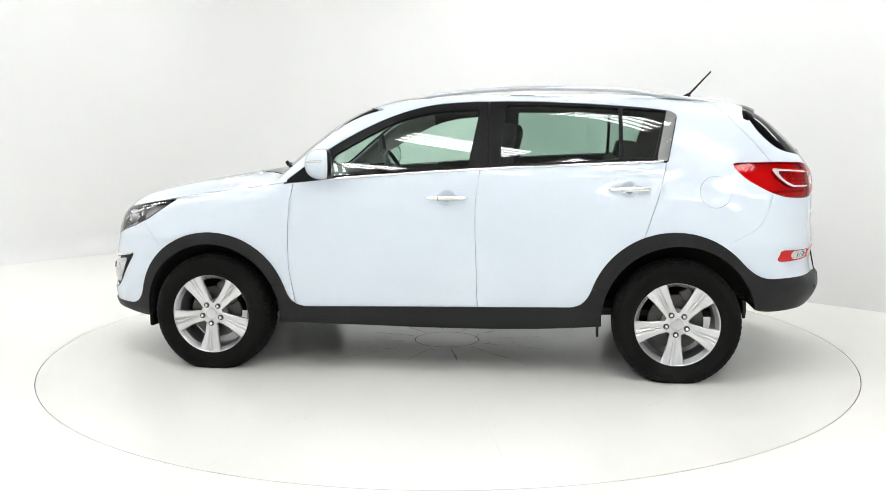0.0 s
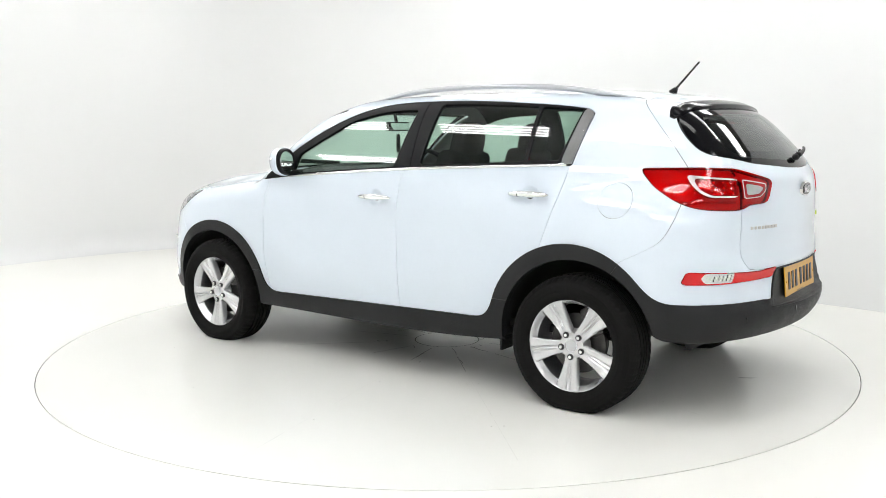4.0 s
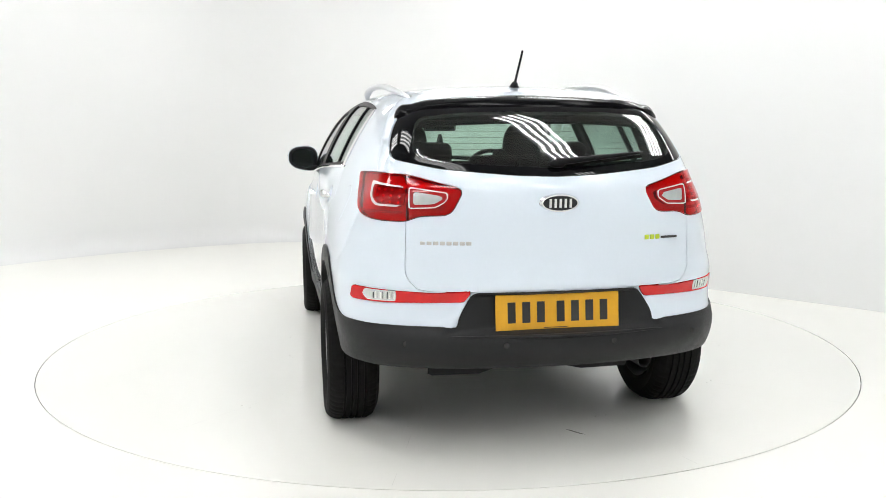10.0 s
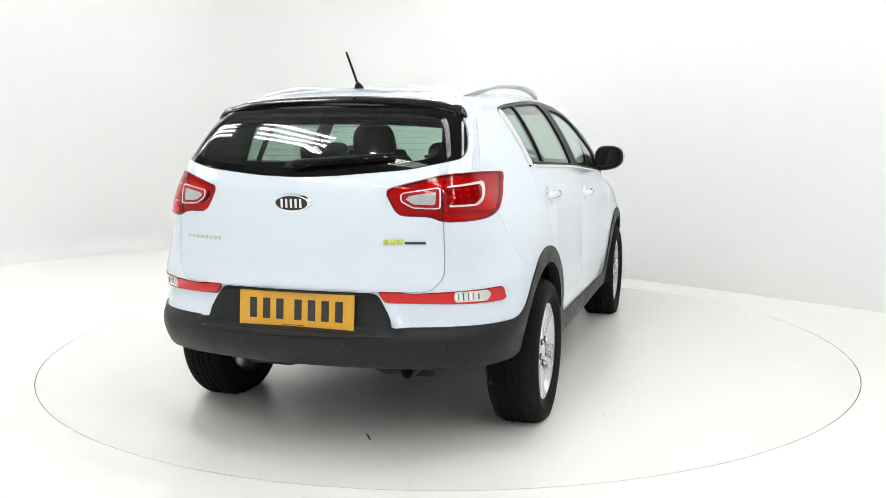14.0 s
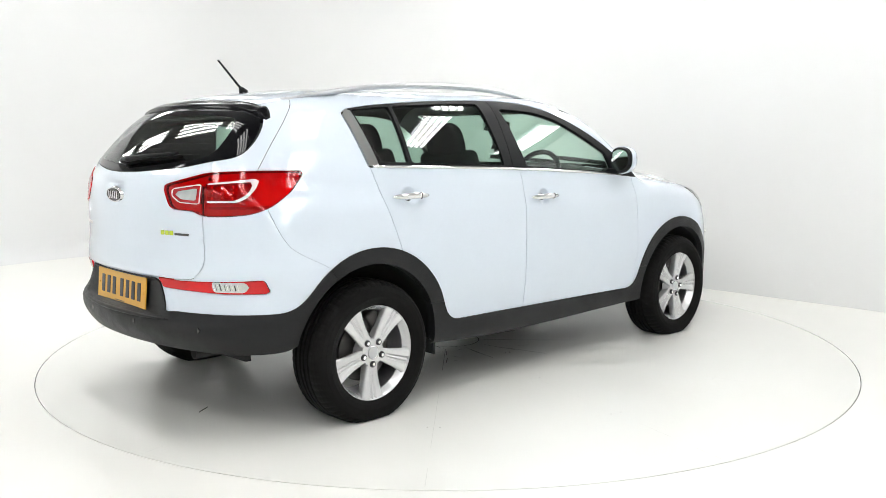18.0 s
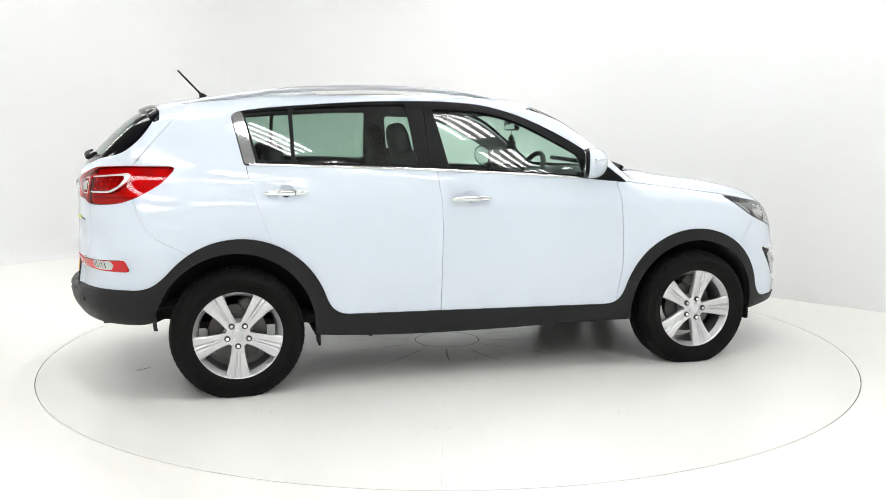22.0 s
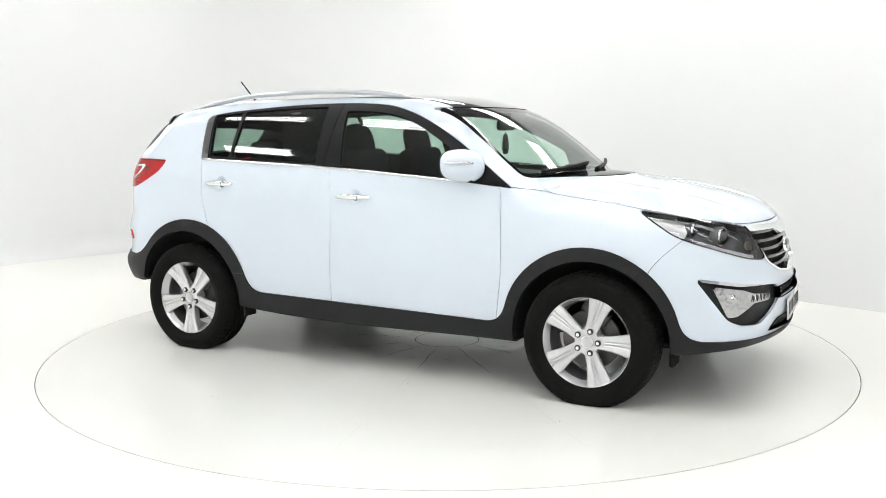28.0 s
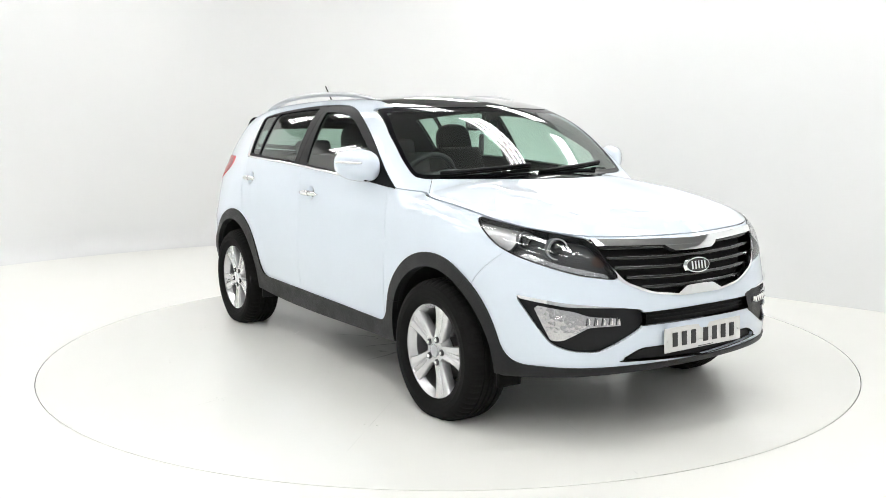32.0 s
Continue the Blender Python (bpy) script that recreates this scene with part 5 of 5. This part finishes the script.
# ------------------------------------------------------------------ wheels
def build_wheel():
    """Five broad spokes, tyre and brake; the outer face looks along +y."""
    w = empty("wheel", car)
    K = 1.026

    def wpart(name, bm, material, parent, label="", smooth=False):
        bmesh.ops.scale(bm, vec=(K, 1, K), verts=bm.verts)
        return part(name, bm, material, parent, label, smooth)

    prof = [(0.222, 0.012), (0.240, 0.022), (0.262, 0.031), (0.288, 0.032), (0.308, 0.024), (0.322, 0.010), (0.330, -0.005), (0.3345, -0.022)]
    for g in (-0.045, -0.078, -0.105, -0.138):
        prof += [(0.3365, g + 0.006), (0.329, g + 0.004), (0.329, g - 0.004), (0.3365, g - 0.006)]
    prof += [(0.3345, -0.165), (0.322, -0.188), (0.288, -0.205), (0.245, -0.198), (0.215, -0.185)]
    bm = spin(prof, 180)
    for v in bm.verts:
        r = math.hypot(v.co.x, v.co.z)
        a = round(math.degrees(math.atan2(v.co.z, v.co.x)) / 2) % 3
        if 0.318 < r and (v.co.y > -0.04 or v.co.y < -0.145) and a == 0:
            f = (r - 0.0024) / r
            v.co.x *= f
            v.co.z *= f
    bmesh.ops.recalc_face_normals(bm, faces=bm.faces)
    wpart("tyre", bm, M_TYRE, w, "black rubber tyre with tread grooves")
    rim = empty("rim", w)
    bm = spin([(0.200, -0.03), (0.212, -0.012), (0.219, 0.006), (0.226, 0.012), (0.231, 0.010), (0.231, -0.004)], 96)
    wpart("rim_lip", bm, M_ALLOY, rim, "silver alloy lip", smooth=True)
    bm = spin([(0.214, -0.19), (0.196, -0.17), (0.190, -0.10), (0.194, -0.05), (0.200, -0.03)], 72)
    wpart("barrel", bm, M_BARREL, rim, "silver inner barrel", smooth=True)
    bm = bmesh.new()
    cyl(bm, (0, -0.055, 0), (0, -0.004, 0), 0.078, 0.062, 40)
    wpart("hub", bm, M_ALLOY, rim, smooth=False)
    bm = bmesh.new()
    cyl(bm, (0, -0.006, 0), (0, 0.002, 0), 0.031, 0.028, 32)
    wpart("hub_cap", bm, M_SILVER, rim, "plain silver hub cap")
    for k in range(5):
        bm = bmesh.new()
        a0 = math.pi / 2 + 2 * math.pi * k / 5
        grid, back = [], []
        for r in np.linspace(0.045, 0.218, 16):
            t = (r - 0.045) / 0.173
            hw = 0.032 + 0.008 * t + 0.026 * t**2
            row, rb = [], []
            for u in np.linspace(-1, 1, 29):
                au = abs(u)
                y = -0.004 + 0.010 * t - 0.02 * t * (1 - t) - 0.007 * max(0, (au - 0.75) / 0.25) ** 2
                if t > 0.22:
                    y -= 0.0105 * math.exp(-((au - 0.17) / 0.075) ** 2) * min(1, (t - 0.22) * 5)
                px, pz = r, u * hw
                row.append(bm.verts.new((px * math.cos(a0) - pz * math.sin(a0), y, px * math.sin(a0) + pz * math.cos(a0))))
                if au == 1:
                    rb.append(bm.verts.new((px * math.cos(a0) - pz * 0.8 * math.sin(a0), y - 0.045, px * math.sin(a0) + pz * 0.8 * math.cos(a0))))
            grid.append(row)
            back.append(rb)
        for i in range(15):
            for j in range(28):
                bm.faces.new((grid[i][j], grid[i][j + 1], grid[i + 1][j + 1], grid[i + 1][j]))
            bm.faces.new((grid[i][0], grid[i + 1][0], back[i + 1][0], back[i][0]))
            bm.faces.new((grid[i][-1], back[i][1], back[i + 1][1], grid[i + 1][-1]))
        bmesh.ops.recalc_face_normals(bm, faces=bm.faces)
        wpart("spoke", bm, M_ALLOY, rim, "broad silver alloy spoke with twin ribs", smooth=True)
        an_ = a0
        c = (0.056 * math.cos(an_), 0, 0.056 * math.sin(an_))
        bm = bmesh.new()
        cyl(bm, (c[0], -0.012, c[2]), (c[0], 0.0, c[2]), 0.0155, 0.0155, 20)
        wpart("nut_seat", bm, M_DARK, rim, "dark nut seat")
        bm = bmesh.new()
        cyl(bm, (c[0], -0.012, c[2]), (c[0], 0.006, c[2]), 0.0105, 0.0085, 6)
        wpart("wheel_nut", bm, M_CHROME, rim, "chrome wheel nut")
    bm = spin([(0.06, -0.075), (0.145, -0.075), (0.147, -0.08), (0.147, -0.095), (0.06, -0.1)], 48)
    wpart("brake_disc", bm, M_DISC, w, "steel brake disc", smooth=False)
    bm = bmesh.new()
    box(bm, (-0.125, -0.085, 0.06), (0.07, 0.07, 0.15), bev=0.015)
    wpart("brake_caliper", bm, M_DISC, w, "grey brake caliper", smooth=True)
    bm = spin([(0.0, -0.13), (0.125, -0.13), (0.125, -0.15), (0.0, -0.15)], 40)
    wpart("back_plate", bm, M_DARK, w, "dark back plate")
    return w


wheel = build_wheel()
WHEEL_Y = 0.880
FRONT_Y = 0.893
HUB_Z = 0.319
posts = [(1.304, FRONT_Y, HUB_Z, 31, 0), (-1.327, WHEEL_Y, HUB_Z + 0.003, 31, 0), (1.304, -FRONT_Y, HUB_Z, 54, 180), (-1.327, -WHEEL_Y, HUB_Z + 0.003, 34, 180)]
wheels = []
for k, (x, y, z, roll, yaw) in enumerate(posts):
    m = pose(x, y, z, 0, 0, yaw) @ pose(0, 0, 0, 0, roll, 0)
    if k == 0:
        wheel.matrix_basis = m
    else:
        copy_thing(wheel, m).parent = car
    wheels.append((wheel if k == 0 else [o for o in car.children if o.name.startswith("wheel.")][-1], m))
# the tyres stand flat under the car's weight and bulge a little above the floor
for w, m in wheels:
    tyre = [o for o in w.children if o.name.startswith("tyre")][0]
    tyre.data = tyre.data.copy()
    back = m.inverted()
    for v in tyre.data.vertices:
        q = m @ v.co
        if q.z < 0.10:
            q.y += math.copysign(0.007 * (1 - max(q.z, 0) / 0.10) ** 2 * (1 if v.co.y > -0.09 else -1), q.y)
            q.z = max(q.z, 0.0008)
            v.co = back @ q
for s in (1, -1):
    for (cx, cz, r) in WELLS:
        bm = bmesh.new()
        n, rings = 40, []
        turn = np.linspace(-0.14, math.pi + 0.14, n)
        edge = [side_y(cx + r * math.cos(a), cz + r * math.sin(a)) for a in turn]
        for inset, rr in ((0.028, r + 0.003), (0.045, r + 0.026), (0.26, r + 0.032), (0.34, r - 0.02)):
            rings.append([bm.verts.new((cx + rr * math.cos(a), s * (y - inset), cz + rr * math.sin(a))) for a, y in zip(turn, edge)])
        for a, b in zip(rings, rings[1:]):
            for i in range(n - 1):
                bm.faces.new((a[i], a[i + 1], b[i + 1], b[i]))
        bm.faces.new(rings[-1])
        part("wheel_well", bm, M_DARK, car, "dark wheel arch liner", smooth=True)
    bm = bmesh.new()
    box(bm, (-0.905, s * 0.80, 0.268), (0.012, 0.11, 0.07), bev=0.004)
    part("mud_flap", bm, M_CLAD, car, "black mud flap")
    bm = bmesh.new()
    box(bm, (1.71, s * 0.76, 0.262), (0.026, 0.13, 0.085), bev=0.012)
    part("air_deflector", bm, M_TYRE, car, "black rubber air deflector")
bm = bmesh.new()
box(bm, (1.74, 0, 0.272), (0.30, 1.05, 0.05), Euler((0, radians(-5), 0)).to_matrix(), bev=0.02)
part("undertray", bm, M_DARK, car, "dark plastic tray under the nose", smooth=True)

# ------------------------------------------------------------------ cabin


def seat(x, y, parent, top=1.40, tilt=14):
    st = empty("car_seat", parent)
    rot = Euler((0, radians(-tilt), 0)).to_matrix()
    bm = bmesh.new()
    box(bm, (x + 0.22, y, 0.66), (0.50, 0.48, 0.16), Euler((0, radians(-6), 0)).to_matrix(), 0.05, 3)
    part("cushion", bm, M_FABRIC, st, smooth=True)
    bm = bmesh.new()
    box(bm, (x - 0.07, y, 0.96), (0.15, 0.48, 0.60), rot, 0.06, 3)
    for v in bm.verts:
        if v.co.z > 1.1:
            v.co.y = y + (v.co.y - y) * 0.8
    part("backrest", bm, M_FABRIC, st, smooth=True)
    hr = empty("headrest", st)
    bm = bmesh.new()
    ball(bm, (0, 0, 0), (1, 1, 1), 24, 16)
    for v in bm.verts:
        n = (abs(v.co.x) ** 3 + abs(v.co.y) ** 3 + abs(v.co.z) ** 3) ** (1 / 3)
        c = Vector((0.056 * v.co.x / n, 0.135 * v.co.y / n * (1 - 0.08 * v.co.z), 0.112 * v.co.z / n))
        v.co = rot @ c + Vector((x - 0.16, y, top - 0.098))
    part("pad", bm, M_FABRIC, hr, "black padded headrest", smooth=True)
    for d in (-0.06, 0.06):
        bm = bmesh.new()
        cyl(bm, (x - 0.13, y + d, top - 0.28), (x - 0.155, y + d, top - 0.12), 0.006, n=8)
        part("post", bm, M_CHROME, hr)
    return st


for y in (0.37, -0.37):
    seat(-0.20, y, car)
bench = empty("rear_bench", car)
bm = bmesh.new()
box(bm, (-0.68, 0, 0.66), (0.5, 1.26, 0.18), None, 0.05, 3)
part("cushion", bm, M_FABRIC, bench, smooth=True)
bm = bmesh.new()
box(bm, (-0.98, 0, 0.95), (0.16, 1.26, 0.52), Euler((0, radians(-18), 0)).to_matrix(), 0.06, 3)
part("backrest", bm, M_FABRIC, bench, smooth=True)
for y in (0.36, -0.36, 0.0):
    bm = bmesh.new()
    box(bm, (-1.08, y, 1.215 if y else 1.185), (0.10, 0.26, 0.18 if y else 0.10), Euler((0, radians(-14), 0)).to_matrix(), 0.045, 3)
    part("headrest", bm, M_FABRIC, bench, "black padded headrest", smooth=True)
bm = bmesh.new()
rows = []
for y in np.linspace(-0.74, 0.74, 25):
    hump = 0.035 * math.exp(-(((y + 0.36) / 0.18) ** 2))
    rows.append([bm.verts.new(c) for c in ((1.02 - 0.25 * y * y, y, 1.125 - 0.05 * y * y), (0.80, y, 1.115 - 0.05 * y * y + hump), (0.66, y, 1.105 - 0.05 * y * y + 1.6 * hump), (0.60, y, 1.0), (0.70, y, 0.80), (0.75, y, 0.5))])
for a, b in zip(rows, rows[1:]):
    for k in range(5):
        bm.faces.new((a[k], a[k + 1], b[k + 1], b[k]))
bmesh.ops.recalc_face_normals(bm, faces=bm.faces)
part("dashboard", bm, M_DASH, car, "dark grey moulded dashboard", smooth=True)
bm = bmesh.new()
box(bm, (-0.4, 0, 0.36), (2.4, 1.5, 0.04), bev=0.01)
part("cabin_floor", bm, M_FABRIC, car, "black carpeted cabin floor")
bm = bmesh.new()
box(bm, (-1.62, 0, 0.86), (0.62, 1.3, 0.03), bev=0.01)
part("parcel_shelf", bm, M_FABRIC, car, "black luggage cover")
sw = empty("steering_wheel", car, pose(0.44, -0.37, 1.062, 0, -65, 0))
bm = bmesh.new()
n, rings = 40, []
for i in range(n):
    a = 2 * math.pi * i / n
    rings.append([bm.verts.new(((0.185 + 0.016 * math.cos(b)) * math.cos(a), (0.185 + 0.016 * math.cos(b)) * math.sin(a), 0.016 * math.sin(b))) for b in np.linspace(0, 2 * math.pi, 8, endpoint=False)])
for i in range(n):
    for k in range(8):
        bm.faces.new((rings[i][k], rings[(i + 1) % n][k], rings[(i + 1) % n][(k + 1) % 8], rings[i][(k + 1) % 8]))
part("wheel_rim", bm, M_DASH, sw, "black steering wheel rim", smooth=True)
bm = bmesh.new()
box(bm, (0, 0, -0.02), (0.16, 0.14, 0.05), bev=0.02)
box(bm, (0, 0.11, -0.01), (0.04, 0.15, 0.02), bev=0.006)
box(bm, (0, -0.11, -0.01), (0.04, 0.15, 0.02), bev=0.006)
box(bm, (-0.11, 0, -0.01), (0.15, 0.04, 0.02), bev=0.006)
part("wheel_hub", bm, M_DASH, sw, "black steering wheel hub and spokes", smooth=True)
rm = empty("interior_mirror", car)
bm = bmesh.new()
box(bm, (0.475, 0, 1.398), (0.03, 0.225, 0.062), bev=0.014)
part("case", bm, M_BLACK, rm, smooth=True)
bm = bmesh.new()
box(bm, (0.457, 0, 1.398), (0.004, 0.20, 0.046), bev=0.0015, seg=1)
part("glass", bm, M_MIRROR, rm, "mirror glass")
bm = bmesh.new()
cyl(bm, (0.48, 0, 1.41), (0.50, 0, 1.474), 0.011, n=10)
part("stalk", bm, M_BLACK, rm, smooth=True)
fr = empty("hanging_air_freshener", car)
bm = bmesh.new()
cyl(bm, (0.472, 0.0, 1.335), (0.472, 0.0, 1.40), 0.0015, n=6)
part("cord", bm, M_INK, fr)
bm = bmesh.new()
outline = [(0, 0.055), (0.018, 0.03), (0.012, 0.028), (0.028, 0.0), (0.018, 0.0), (0.034, -0.03), (0.012, -0.03), (0.012, -0.05), (-0.012, -0.05), (-0.012, -0.03), (-0.034, -0.03), (-0.018, 0.0), (-0.028, 0.0), (-0.012, 0.028), (-0.018, 0.03)]
vs = [[bm.verts.new((0.472 + 0.7 * d - 0.75 * y, 0.7 * d + 0.75 * y, 1.282 + 1.15 * z)) for y, z in outline] for d in (-0.012, 0.012)]
bm.faces.new(vs[0])
bm.faces.new(vs[1][::-1])
for i in range(len(outline)):
    j = (i + 1) % len(outline)
    bm.faces.new((vs[0][i], vs[1][i], vs[1][j], vs[0][j]))
bmesh.ops.recalc_face_normals(bm, faces=bm.faces)
part("card", bm, M_DASH, fr, "dark tree shaped card")


# ------------------------------------------------------------------ what turns
def motions():
    times = [0, 0.1] + [0.5 * k for k in range(1, 64)] + [31.9, 32]
    rows_t, rows_c = [], []
    for t in times:
        a = 172.225 - 7.126 * t
        spin_z = Matrix.Rotation(radians(a), 4, "Z")
        rows_t.append((t, spin_z))
        rows_c.append((t, spin_z @ Matrix.Translation((-0.043, -0.037, 0))))
    walk(turntable, rows_t)
    walk(car, rows_c)


motions()
